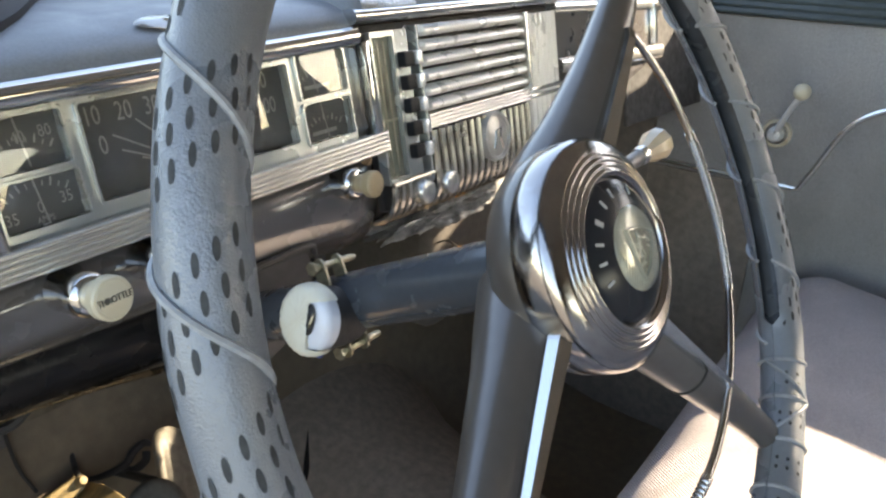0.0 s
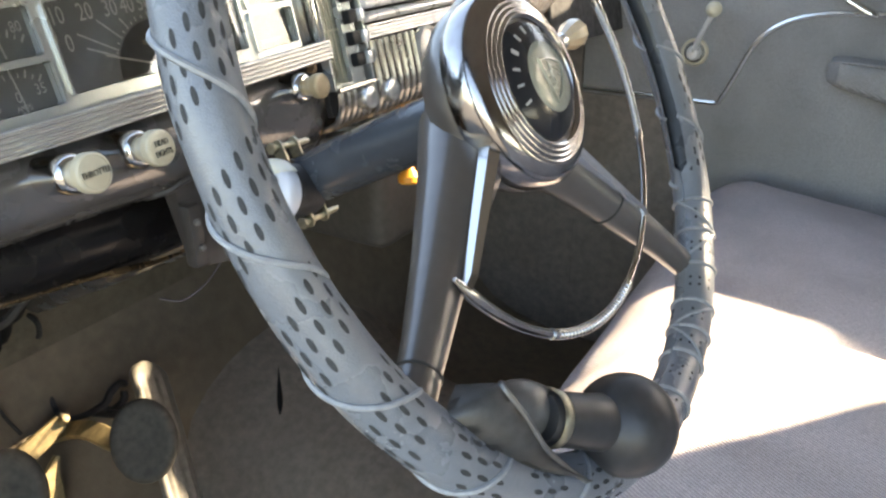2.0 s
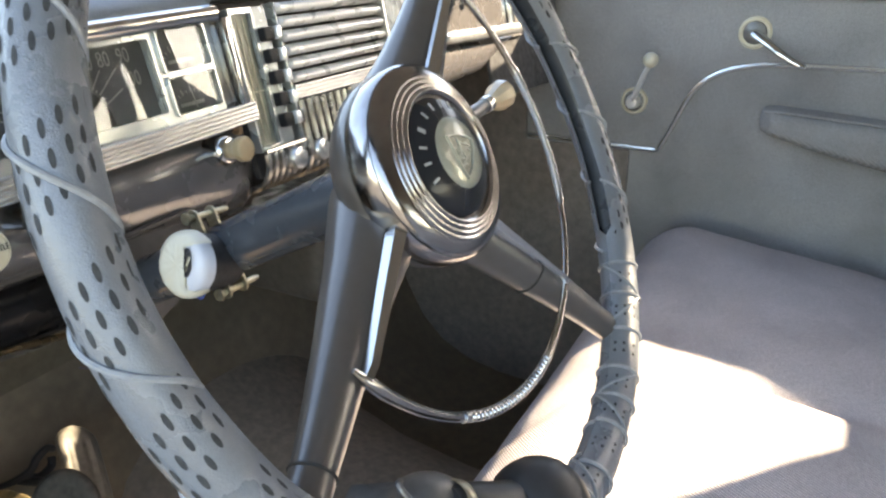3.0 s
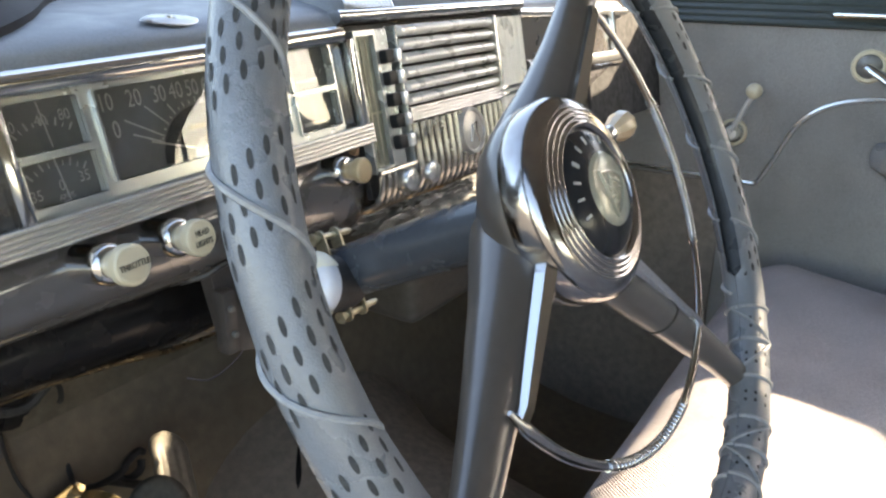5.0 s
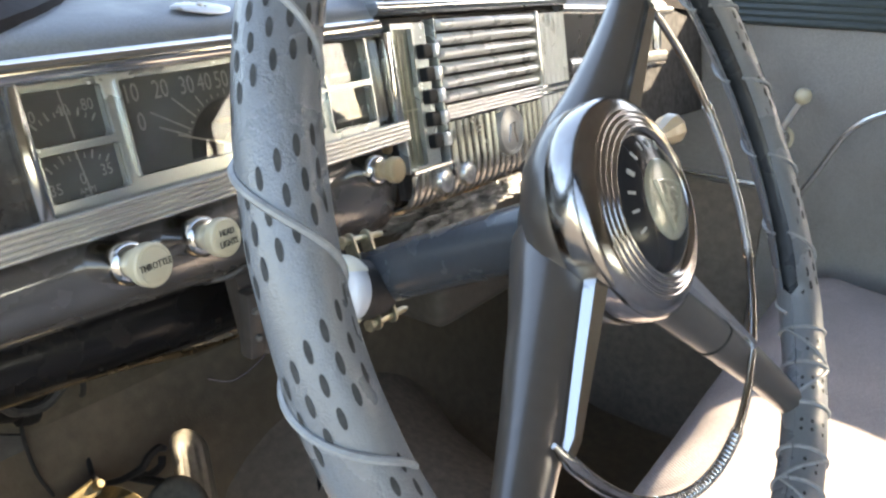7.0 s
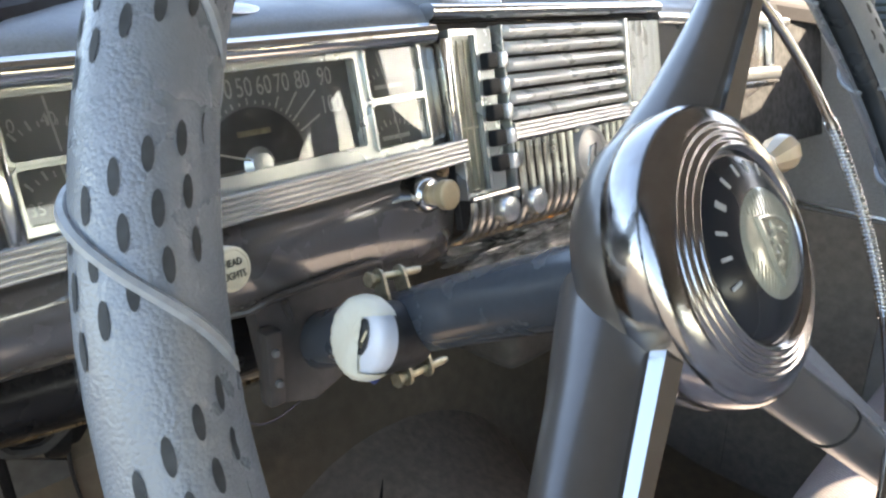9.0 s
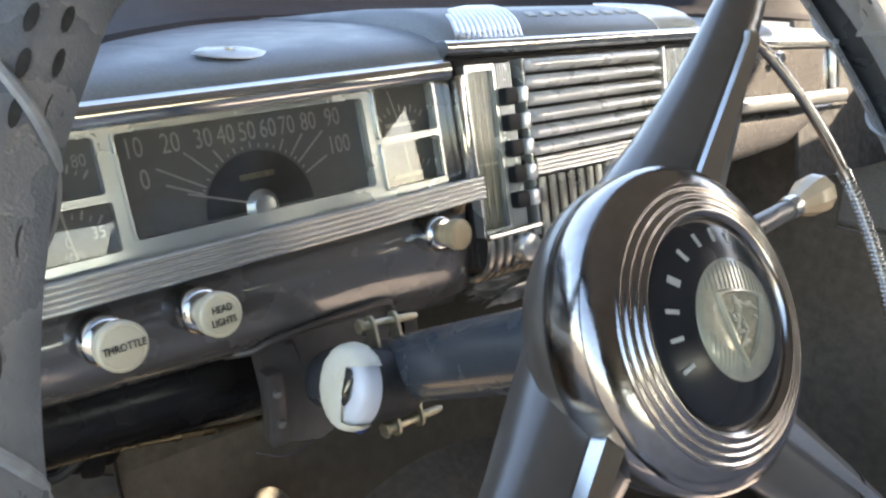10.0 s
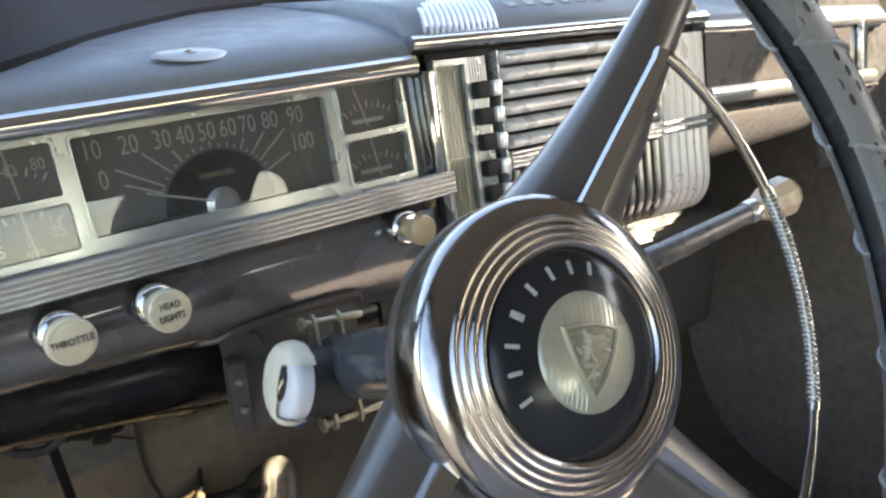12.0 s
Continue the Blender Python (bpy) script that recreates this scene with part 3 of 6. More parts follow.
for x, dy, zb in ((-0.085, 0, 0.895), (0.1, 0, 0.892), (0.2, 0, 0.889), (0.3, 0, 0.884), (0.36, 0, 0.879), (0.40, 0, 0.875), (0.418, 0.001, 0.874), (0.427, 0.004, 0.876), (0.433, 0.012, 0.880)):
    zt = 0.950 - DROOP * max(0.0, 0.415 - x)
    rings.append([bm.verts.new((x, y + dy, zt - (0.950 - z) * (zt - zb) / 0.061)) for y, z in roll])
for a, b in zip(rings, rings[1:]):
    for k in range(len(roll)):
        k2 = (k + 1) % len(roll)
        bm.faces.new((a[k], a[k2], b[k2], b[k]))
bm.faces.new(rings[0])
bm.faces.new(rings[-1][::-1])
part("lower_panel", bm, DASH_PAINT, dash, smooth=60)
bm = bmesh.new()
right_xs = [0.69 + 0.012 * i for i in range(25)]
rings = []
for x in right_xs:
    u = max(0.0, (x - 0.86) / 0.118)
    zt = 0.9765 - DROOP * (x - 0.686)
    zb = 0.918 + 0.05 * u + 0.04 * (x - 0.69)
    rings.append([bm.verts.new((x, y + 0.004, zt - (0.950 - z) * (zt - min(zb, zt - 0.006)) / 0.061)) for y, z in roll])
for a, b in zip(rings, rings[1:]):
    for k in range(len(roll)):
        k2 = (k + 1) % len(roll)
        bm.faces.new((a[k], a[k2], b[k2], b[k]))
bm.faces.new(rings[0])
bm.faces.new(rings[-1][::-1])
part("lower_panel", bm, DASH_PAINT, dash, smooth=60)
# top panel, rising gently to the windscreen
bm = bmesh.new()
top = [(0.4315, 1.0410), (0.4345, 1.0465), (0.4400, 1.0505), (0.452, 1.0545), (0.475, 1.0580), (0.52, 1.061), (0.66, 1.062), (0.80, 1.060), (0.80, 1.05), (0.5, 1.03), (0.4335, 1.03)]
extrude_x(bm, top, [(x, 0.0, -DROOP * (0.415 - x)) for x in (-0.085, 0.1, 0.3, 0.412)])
part("top_panel", bm, DASH_TOP_SHEEN, dash, "grey top panel, its paint paled for the sky's sheen", smooth=60)
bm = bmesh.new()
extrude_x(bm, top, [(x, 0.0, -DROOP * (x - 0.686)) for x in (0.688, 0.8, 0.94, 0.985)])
part("top_panel", bm, DASH_TOP_SHEEN, dash, "grey top panel, its paint paled for the sky's sheen", smooth=60)
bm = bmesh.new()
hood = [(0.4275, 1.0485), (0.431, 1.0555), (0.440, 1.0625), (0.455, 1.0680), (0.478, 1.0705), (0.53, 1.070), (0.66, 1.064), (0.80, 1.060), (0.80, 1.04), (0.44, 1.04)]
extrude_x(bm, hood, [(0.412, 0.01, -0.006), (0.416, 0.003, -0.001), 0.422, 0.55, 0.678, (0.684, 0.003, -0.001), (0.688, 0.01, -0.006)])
part("centre_hood", bm, DASH_TOP_SHEEN, dash, smooth=60)


def strip(x0, x1, z0, z1, y, flutes, material, name, parent, label="", m=TILT, deep=0.0012):
    """A moulding along x with rounded flutes, on the dash face."""
    bm = bmesh.new()
    prof = []
    h = (z1 - z0) / flutes
    for i in range(flutes):
        for k in range(6):
            a = math.pi * k / 6
            prof.append((y - deep * math.sin(a), z0 + h * (i + (1 - math.cos(a)) / 2)))
    prof += [(y, z1), (y + 0.006, z1), (y + 0.006, z0)]
    extrude_x(bm, prof, [x0, x1], m)
    return part(name, bm, material, parent, label, smooth=80)


# chrome strips above and below the instruments
strip(-0.085, 0.412, -0.0095, 0.0035, 0.0, 1, CHROME, "upper_strip", dash, "bright chrome moulding", TILT_L, 0.006)
strip(-0.085, 0.4265, -0.0865, -0.0715, -0.003, 5, CHROME_SATIN, "fluted_strip", dash, "fluted chrome moulding", TILT_L)
strip(0.41, 0.69, 0.004, 0.0145, -0.001, 1, CHROME, "hood_strip", dash, "bright chrome moulding", deep=0.006)
strip(0.688, 0.985, -0.004, 0.006, 0.0, 1, CHROME_SATIN, "upper_strip", dash, "", TILT_R, 0.005)
strip(0.692, 0.950, -0.0615, -0.0475, -0.003, 1, CHROME_SATIN, "lower_strip", dash, "chrome moulding under the glove box", TILT_R, 0.0045)
# mottled black panel at the outer end and at the passenger's end
bm = bmesh.new()
box(bm, -0.085, 0.157, 0.004, 0.010, -0.075, -0.004, 0.002, TILT_L)
part("end_panel", bm, mat("chipped_black", (0.03, 0.029, 0.03), 0.4, grain=0.4, grain_scale=120, stain=0.7, stain_scale=60, stain_color=(0.10, 0.085, 0.075), rough_var=0.2, bump=0.5, bump_scale=260), dash, "mottled black panel")
# this end's board is drawn out to the door to stop stray sun
bm = bmesh.new()
box(bm, 0.880, 1.138, 0.012, 0.018, -0.14, 0.024, 0.002, TILT_R)
part("end_panel", bm, mat("black_board", (0.085, 0.085, 0.087), 0.95, grain=0.3, grain_scale=100, spec=0.02), dash)
for x in (0.152, 0.4145):
    bm = bmesh.new()
    box(bm, x, x + 0.0085, -0.004, 0.014, -0.0725, -0.007, 0.0025, TILT_L)
    part("end_bar", bm, CHROME, dash, "chrome end bar beside the gauges")
bm = bmesh.new()
box(bm, 0.926, 0.934, -0.007, 0.012, -0.047, 0.002, 0.003, TILT_R)
part("end_bar", bm, CHROME, dash)
# dark panel added between the dash and the door to close a light leak
bm = bmesh.new()
box(bm, 0.985, 1.150, 0.455, 0.81, 1.015, 1.035, 0.003)
part("closing_panel", bm, GARNISH, dash)
bm = bmesh.new()
box(bm, 0.4030, 0.4150, 0.0095, 0.013, -0.079, -0.004, 0.0, TILT_L)
part("recess", bm, DASH_PAINT, dash, "dark recess beside the gauges")
# spots where the paint has flaked off the lower roll
CHIP = mat("flaked_primer", (0.42, 0.27, 0.16), 0.8, grain=0.3, grain_scale=500)
for x, z, w, h in ((0.4172, 0.9490, 0.0012, 0.0034), (0.4155, 0.9455, 0.0020, 0.0011), (0.3867, 0.9470, 0.0011, 0.0009)):
    bm = bmesh.new()
    box(bm, x - w, x + w, 0.4190, 0.4282, z - h, z + h, 0.0004)
    part("paint_chip", bm, CHIP, dash, "small spot of bare orange primer")
# small chrome lozenge on the top panel
bm = bmesh.new()
pts = []
for i in range(40):
    c, q = math.cos(2 * math.pi * i / 40), math.sin(2 * math.pi * i / 40)
    pts.append((0.0215 * c, math.copysign(0.0105 * abs(q) ** 1.6, q)))
lo = [bm.verts.new((x, y, 0)) for x, y in pts]
hi = [bm.verts.new((x * 0.90, y * 0.84, 0.0013)) for x, y in pts]
inn = [bm.verts.new((0.0030 * math.cos(2 * math.pi * i / 40), 0.0030 * math.sin(2 * math.pi * i / 40), 0.0019)) for i in range(40)]
inn2 = [bm.verts.new((0.0026 * math.cos(2 * math.pi * i / 40), 0.0026 * math.sin(2 * math.pi * i / 40), 0.0004)) for i in range(40)]
for i in range(40):
    j = (i + 1) % 40
    bm.faces.new((lo[i], lo[j], hi[j], hi[i]))
    bm.faces.new((hi[i], hi[j], inn[j], inn[i]))
    bm.faces.new((inn[i], inn[j], inn2[j], inn2[i]))
bm.faces.new(inn2)
moved(bm, pose(0.283, 0.4505, 1.0503, 15, 1.9, 0))
part("lozenge_badge", bm, RIB_METAL, dash, "small chrome lozenge with a screw hole")
# ribbed chrome wedges and the dark name plate on the hood
for x0, x1, sgn in ((0.419, 0.478, 1), (0.628, 0.682, -1)):
    w = x1 - x0
    for i in range(13):
        bm = bmesh.new()
        xa = x0 + w * (i + 0.15) / 13
        slant = 0.016 * sgn
        u = (i + 0.5) / 13 if sgn > 0 else 1 - (i + 0.5) / 13
        far = 0.442 + 0.038 * min(1.0, (u * 1.7) ** 0.6)
        pts = []
        for k in range(9):
            y = 0.4290 + (far - 0.4290) * k / 8
            z = np.interp(y, [p[0] for p in hood[:5]], [p[1] for p in hood[:5]])
            pts.append((xa + w * 0.035 + slant * (y - 0.4290) / 0.04, y, z + 0.0004))
        tube(bm, pts, w * 0.033, 6, up=(0, 0, 1), flat=0.7)
        part("rib", bm, CHROME_SATIN, dash)
for i in range(8):
    bm = bmesh.new()
    x = 0.503 + i * 0.0165
    box(bm, x - 0.0042, x + 0.0042, -0.0035, 0.0035, -0.001, 0.0007, 0.0003, pose(0, 0.4475, 1.0655, 20, 0, 0))
    part("name_bar", bm, BAR_WHITE, dash, "raised silver bar")
# glove box lid
glove = thing("glove_box", "glove box with a plain painted metal lid", "glove box")
bm = bmesh.new()
plate(bm, rounded(0.694, 0.924, -0.0465, -0.0045, 0.004), 0.001, 0.010, TILT_R)
part("lid", bm, DASH_PAINT, glove, "painted metal glove box lid")
bm = bmesh.new()
lathe(bm, [(0, 0.012), (0.005, 0.011), (0.0065, 0.008), (0.005, 0.004), (0.004, 0)], 20, TILT_R @ toward((0.812, 0.002, -0.014), (0, -1, 0)))
part("latch_button", bm, CHROME, glove, "chrome push button")

# windscreen garnish, curving round the dash top, with the glass above
gpath = smooth_path([(-0.10, 0.415, 0), (0.02, 0.42, 0), (0.12, 0.43, 0), (0.20, 0.475, 0), (0.285, 0.59, 0), (0.38, 0.68, 0), (0.54, 0.70, 0), (0.72, 0.68, 0), (0.82, 0.59, 0), (0.91, 0.49, 0), (0.99, 0.45, 0), (1.16, 0.43, 0)], 6)
bm = bmesh.new()
prev = None
for i, p in enumerate(gpath):
    t = (gpath[min(i + 1, len(gpath) - 1)] - gpath[max(i - 1, 0)]).normalized()
    nrm = Vector((-t.y, t.x, 0))
    zb = np.interp(p.y, [q[0] for q in top[:8]], [q[1] for q in top[:8]]) - DROOP * max(0.0, 0.415 - p.x, p.x - 0.686)
    ring = [bm.verts.new(p + nrm * d + Vector((0, 0, zb + z))) for d, z in ((-0.006, -0.01), (-0.006, 0.004), (0.0, 0.0075), (0.006, 0.012), (0.02, 0.05), (0.03, 0.056), (0.05, 0.058), (0.05, -0.01))]
    if prev:
        for k in range(len(ring)):
            k2 = (k + 1) % len(ring)
            bm.faces.new((prev[k], prev[k2], ring[k2], ring[k]))
    prev = ring
whole("windscreen_garnish", bm, mat("garnish_dark", (0.030, 0.027, 0.030), 0.65, grain=0.15, grain_scale=200, stain=0.3, stain_scale=15, spec=0.2), "dark grey painted windscreen garnish moulding", "trim", kind="structure", smooth=50)
screw = thing("garnish_screw", "small screw in the windscreen garnish", "screw")
bm = bmesh.new()
lathe(bm, [(0, 0.0012), (0.0025, 0.001), (0.0035, 0.0)], 16, toward((0.335, 0.655, 1.085), (0.5, -0.8, 0.25)))
part("head", bm, ZINC, screw)

# ---- instrument cluster ----
cluster = thing("instrument_cluster", "silver instrument cluster with speedometer and four small gauges", "instruments")
WIN = {  # windows of the bezel: x0, x1, z0, z1 on the dash face
    "oil": (0.1630, 0.2038, -0.0388, -0.0125), "amps": (0.1638, 0.2055, -0.0662, -0.0425),
    "speed": (0.2125, 0.3500, -0.0630, -0.0125),
    "fuel": (0.3585, 0.4015, -0.0370, -0.0095), "temp": (0.3585, 0.4015, -0.0670, -0.0410)}
bm = bmesh.new()
plate(bm, [(0.161, -0.079), (0.4055, -0.079), (0.4055, -0.004), (0.161, -0.004)], 0.006, 0.009, TILT_L, [rounded(*w, 0.002) for w in WIN.values()])
part("bezel", bm, BEZEL_METAL, cluster, "silver painted bezel plate")
for key, w in WIN.items():
    bm = bmesh.new()
    o, i_ = rounded(w[0] - 0.0014, w[1] + 0.0014, w[2] - 0.0014, w[3] + 0.0014, 0.003), rounded(*w, 0.002)
    rows = [[bm.verts.new((x, y, z)) for x, z in lp] for lp, y in ((o, 0.006), (o, 0.0035), (i_, 0.0035), (i_, 0.014))]
    for a, b in zip(rows, rows[1:]):
        for k in range(len(a)):
            k2 = (k + 1) % len(a)
            bm.faces.new((a[k], a[k2], b[k2], b[k]))
    moved(bm, TILT_L)
    part("window_rim", bm, BEZEL_METAL, cluster)
    bm = bmesh.new()
    box(bm, w[0] - 0.001, w[1] + 0.001, 0.0120, 0.0145, w[2] - 0.001, w[3] + 0.001, 0, TILT_L)
    part("dial_face", bm, DIAL, cluster, "charcoal gauge face")
    bm = bmesh.new()
    box(bm, w[0], w[1], 0.0062, 0.0074, w[2], w[3], 0, TILT_L)
    g = part("gauge_glass", bm, GLASS, cluster, "clear gauge glass")
    g.visible_shadow = False
DIALY = 0.0112


def on_dial(bm, x, z, turn=0.0, y=DIALY):
    return moved(bm, TILT_L @ Matrix.Translation((x, y, z)) @ FACE @ pose(0, 0, 0, 0, 0, turn))


def mark(bm, x0, z0, x1, z1, w, y=DIALY):
    """A thin flat line on a dial."""
    d = Vector((x1 - x0, 0, z1 - z0))
    s = Vector((-d.z, 0, d.x)).normalized() * w / 2
    vs = [bm.verts.new(TILT_L @ (Vector(p) + q)) for p, q in (((x0, y, z0), s), ((x0, y, z0), -s), ((x1, y, z1), -s), ((x1, y, z1), s))]
    bm.faces.new(vs)


sx0, sx1, sz0, sz1 = WIN["speed"]
cxs, czs = (sx0 + sx1) / 2, sz0 + 0.001
NUMS = {"0": (0.085, 0.47), "10": (0.068, 0.16), "20": (0.20, 0.165), "30": (0.322, 0.17), "40": (0.410, 0.17), "50": (0.496, 0.17), "60": (0.583, 0.17), "70": (0.665, 0.17), "80": (0.762, 0.165), "90": (0.875, 0.16), "100": (0.885, 0.47)}
lines = bmesh.new()
ticks = bmesh.new()
angles = []
for key, (u, v) in NUMS.items():
    x, z = sx0 + u * (sx1 - sx0), sz1 - v * (sz1 - sz0)
    t = lettering(key, 0.0142, 0.0001)
    for vert in t.verts:
        vert.co.x *= 0.70
    part("numeral", on_dial(t, x, z), DIAL_PRINT, cluster)
    dx, dz = x - cxs, z - czs
    if key == "10":
        dz -= 0.006
    r = math.hypot(dx, dz)
    angles.append(math.atan2(dz, dx))
    r1 = 0.0325
    r0 = r - (0.0075 if abs(dx) < 0.05 else 0.010)
    if r0 > r1 + 0.0015:
        mark(lines, cxs + dx / r * r1, czs + dz / r * r1, cxs + dx / r * r0, czs + dz / r * r0, 0.0011)
    else:
        mark(lines, cxs + dx / r * r1, czs + dz / r * r1, cxs + dx / r * (r1 + 0.0035), czs + dz / r * (r1 + 0.0035), 0.0009)
for a, b in zip(angles, angles[1:]):
    m_ = (a + b) / 2
    mark(ticks, cxs + math.cos(m_) * 0.0325, czs + math.sin(m_) * 0.0325, cxs + math.cos(m_) * 0.0343, czs + math.sin(m_) * 0.0343, 0.0010)
part("scale_lines", lines, DIAL_PRINT, cluster)
part("scale_ticks", ticks, DIAL_PRINT, cluster)
bm = bmesh.new()
half = [(cxs + 0.031 * math.cos(radians(a)), max(czs + 0.031 * math.sin(radians(a)), sz0 + 0.0005)) for a in range(0, 181, 6)]
plate(bm, half, 0.0116, 0.0119, TILT_L)
part("inner_dial", bm, mat("inner_dial_black", (0.034, 0.034, 0.033), 0.5, grain=0.2, grain_scale=200), cluster, "black inner dial")
bm = bmesh.new()
box(bm, cxs - 0.010, cxs + 0.010, 0.0106, 0.0113, czs + 0.0165, czs + 0.0195, 0.0004, TILT_L)
part("odometer_window", bm, DIAL_GOLD, cluster, "gold odometer strip")
bm = bmesh.new()
lathe(bm, [(0, 0.004), (0.006, 0.0035), (0.0095, 0.0)], 24, TILT_L @ toward((cxs, 0.0112, czs + 0.001), (0, -1, 0)))
part("needle_hub", bm, BEZEL_METAL, cluster)
bm = bmesh.new()
mark(bm, cxs, czs + 0.002, cxs - 0.039, czs + 0.0155, 0.0011, 0.0090)
part("needle", bm, mat("needle_paint", (0.45, 0.42, 0.36), 0.5), cluster)
# the small gauges
for key, txt, hand in (("oil", (("0", -0.0148, 0.0015), ("40", 0.0006, 0.0025), ("80", 0.0137, 0.0035)), 0.004), ("amps", (("35", -0.0145, -0.006), ("0", 0.0, -0.0035), ("35", 0.0135, -0.0015), ("AMPS", 0.001, -0.0095)), 0.003),
                       ("fuel", (), -0.004), ("temp", (), 0.002)):
    x0, x1, z0, z1 = WIN[key]
    cx, cz = (x0 + x1) / 2, (z0 + z1) / 2
    for t, dx, dz in txt:
        L = lettering(t, 0.0046 if t == "AMPS" else 0.0084, 0.0001)
        for vert in L.verts:
            vert.co.x *= 0.8
        part("numeral", on_dial(L, cx + dx, cz + dz), DIAL_PRINT, cluster)
    bm = bmesh.new()
    for i in range(-4, 5):
        a = radians(90 - i * 9)
        rr = 0.024
        ln = 0.0028 if i % 2 else 0.0045
        bx, bz = cx + 1.0 * rr * math.cos(a), cz - 0.018 + rr * math.sin(a) + (0.001 if key == "amps" else -0.006)
        mark(bm, bx, bz, bx + ln * math.cos(a), bz + ln * math.sin(a), 0.0007 if i % 2 else 0.0011)
    if not txt:
        box(bm, cx - 0.012, cx + 0.010, 0.0108, 0.0113, cz - 0.009, cz - 0.0065, 0, TILT_L)
    part("scale_ticks", bm, DIAL_PRINT, cluster)
    bm = bmesh.new()
    mark(bm, cx + hand * 0.5, cz - 0.0115, cx + hand - 0.004, cz + 0.0125, 0.0010, 0.0095)
    part("needle", bm, DIAL_PRINT, cluster)


# ---- ignition lock on the end panel ----
lock = thing("ignition_lock", "chrome ignition lock with a knurled bezel on the dash", "lock")
LOCK = TILT_L @ toward((0.1235, 0.003, -0.046), (0, -1, 0))
bm = bmesh.new()
lathe(bm, [(0.0112, -0.002), (0.0112, 0.003), (0.0100, 0.0055), (0.0076, 0.0060), (0.0070, 0.004)], 32, LOCK)
part("bezel", bm, CHROME, lock, "chrome bezel ring")
bm = bmesh.new()
lathe(bm, [(0.0072, 0.0), (0.0072, 0.0085), (0.0062, 0.0105), (0.0, 0.0112)], 28, LOCK)
part("barrel", bm, CHROME_SATIN, lock, "satin lock barrel")

# ---- pull knobs ----
def pull_knob(x, words, name, label, y=0.38, z=0.936, r=0.0113, plastic=IVORY):
    """Chrome ferrule, plastic waist and a round lettered head; z axis out of the dash."""
    k = thing(name, label, "dash knob", "dash pull knobs", at=pose(x, y, z, 80, 0, 6))
    bm = bmesh.new()
    lathe(bm, [(0.0, -0.044), (0.0112, -0.044), (0.0112, -0.026), (0.0116, -0.025), (0.0116, -0.0185), (0.0100, -0.0160), (0.0080, -0.0150), (0.0, -0.0150)], 32)
    part("ferrule", bm, CHROME, k, "chrome ferrule")
    bm = bmesh.new()
    lathe(bm, [(0.0, -0.0200), (0.69 * r, -0.0200), (0.69 * r, -0.015), (0.75 * r, -0.0105), (0.87 * r, -0.0078), (r, -0.006), (r, -0.0012), (r - 0.0008, -0.0002), (r - 0.0018, 0.0), (r - 0.0021, -0.0003), (r - 0.0024, 0.0), (0.0, 0.0008)], 40)
    part("head", bm, plastic, k, "smooth plastic head")
    for i, w in enumerate(words):
        t = lettering(w, 0.0048 if len(w) > 6 else 0.0050, 0.0002)
        for v in t.verts:
            v.co.x *= 0.80 if len(w) > 6 else 0.78
        moved(t, Matrix.Translation((0, (len(words) - 1) * 0.0030 - i * 0.0060, 0.0008)))
        part("lettering", t, INK, k, "black lettering")
    return k


pull_knob(0.191, ["THROTTLE"], "throttle_knob", "ivory pull knob lettered THROTTLE with chrome ferrule")
pull_knob(0.236, ["HEAD", "LIGHTS"], "headlight_knob", "ivory pull knob lettered HEAD LIGHTS with chrome ferrule", 0.3815, 0.9375, 0.0108)
pull_knob(0.391, [], "choke_knob", "worn yellowed ivory pull knob with chrome ferrule", 0.390, 0.9425, 0.0093, AGED)

# ---- radio and speaker grille in the middle of the dash ----
radio = thing("radio", "chrome radio with push buttons and speaker louvres", "car radio")
bm = bmesh.new()
box(bm, 0.424, 0.686, 0.006, 0.012, -0.132, 0.003, 0.001, TILT)
part("backing_plate", bm, BLACK_DULL, radio, "dark backing plate")
# dial slot on its frame, with a faded scale behind a glass
bm = bmesh.new()
plate(bm, [(0.4245, -0.1115), (0.4495, -0.1115), (0.4495, -0.002), (0.4245, -0.002)], -0.0025, 0.006, TILT, [[(0.4262, -0.1075), (0.4480, -0.1075), (0.4480, -0.0060), (0.4262, -0.0060)]])
part("dial_frame", bm, BEZEL_METAL, radio, "dull silver dial frame")
bm = bmesh.new()
box(bm, 0.4262, 0.4474, 0.0024, 0.0052, -0.1075, -0.0060, 0.0, TILT)
part("scale_plate", bm, mat("faded_scale", (0.22, 0.23, 0.18), 0.3, grain=0.5, grain_scale=60, stain=0.7, stain_scale=45, stain_color=(0.15, 0.125, 0.075), aniso=(4, 1, 0.4)), radio, "faded green-brown tuning scale")
bm = bmesh.new()
for c, w in ((0.4300, 0.0006), (0.4355, 0.0004), (0.4420, 0.0006)):
    box(bm, c - w, c + w, 0.0017, 0.0024, -0.104, -0.009, 0.0, TILT)
box(bm, 0.4262, 0.4470, 0.0012, 0.0022, -0.066, -0.0645, 0.0, TILT)
part("scale_lines", bm, mat("dial_brass", (0.42, 0.40, 0.30), 0.4, 0.3, grain=0.3, grain_scale=90), radio, "faded brass scale lines")
bm = bmesh.new()
box(bm, 0.4262, 0.4480, -0.0008, 0.0002, -0.1075, -0.0060, 0.0, TILT)
g = part("dial_glass", bm, THIN_GLASS, radio, "clear dial glass")
g.visible_shadow = False
# push button column
for i in range(7):
    bm = bmesh.new()
    box(bm, 0.4497 + i * 0.0022, 0.4497 + i * 0.0022 + 0.0019, -0.0022, 0.006, -0.1115, -0.002, 0.0006, TILT)
    part("flute", bm, BEZEL_METAL, radio)
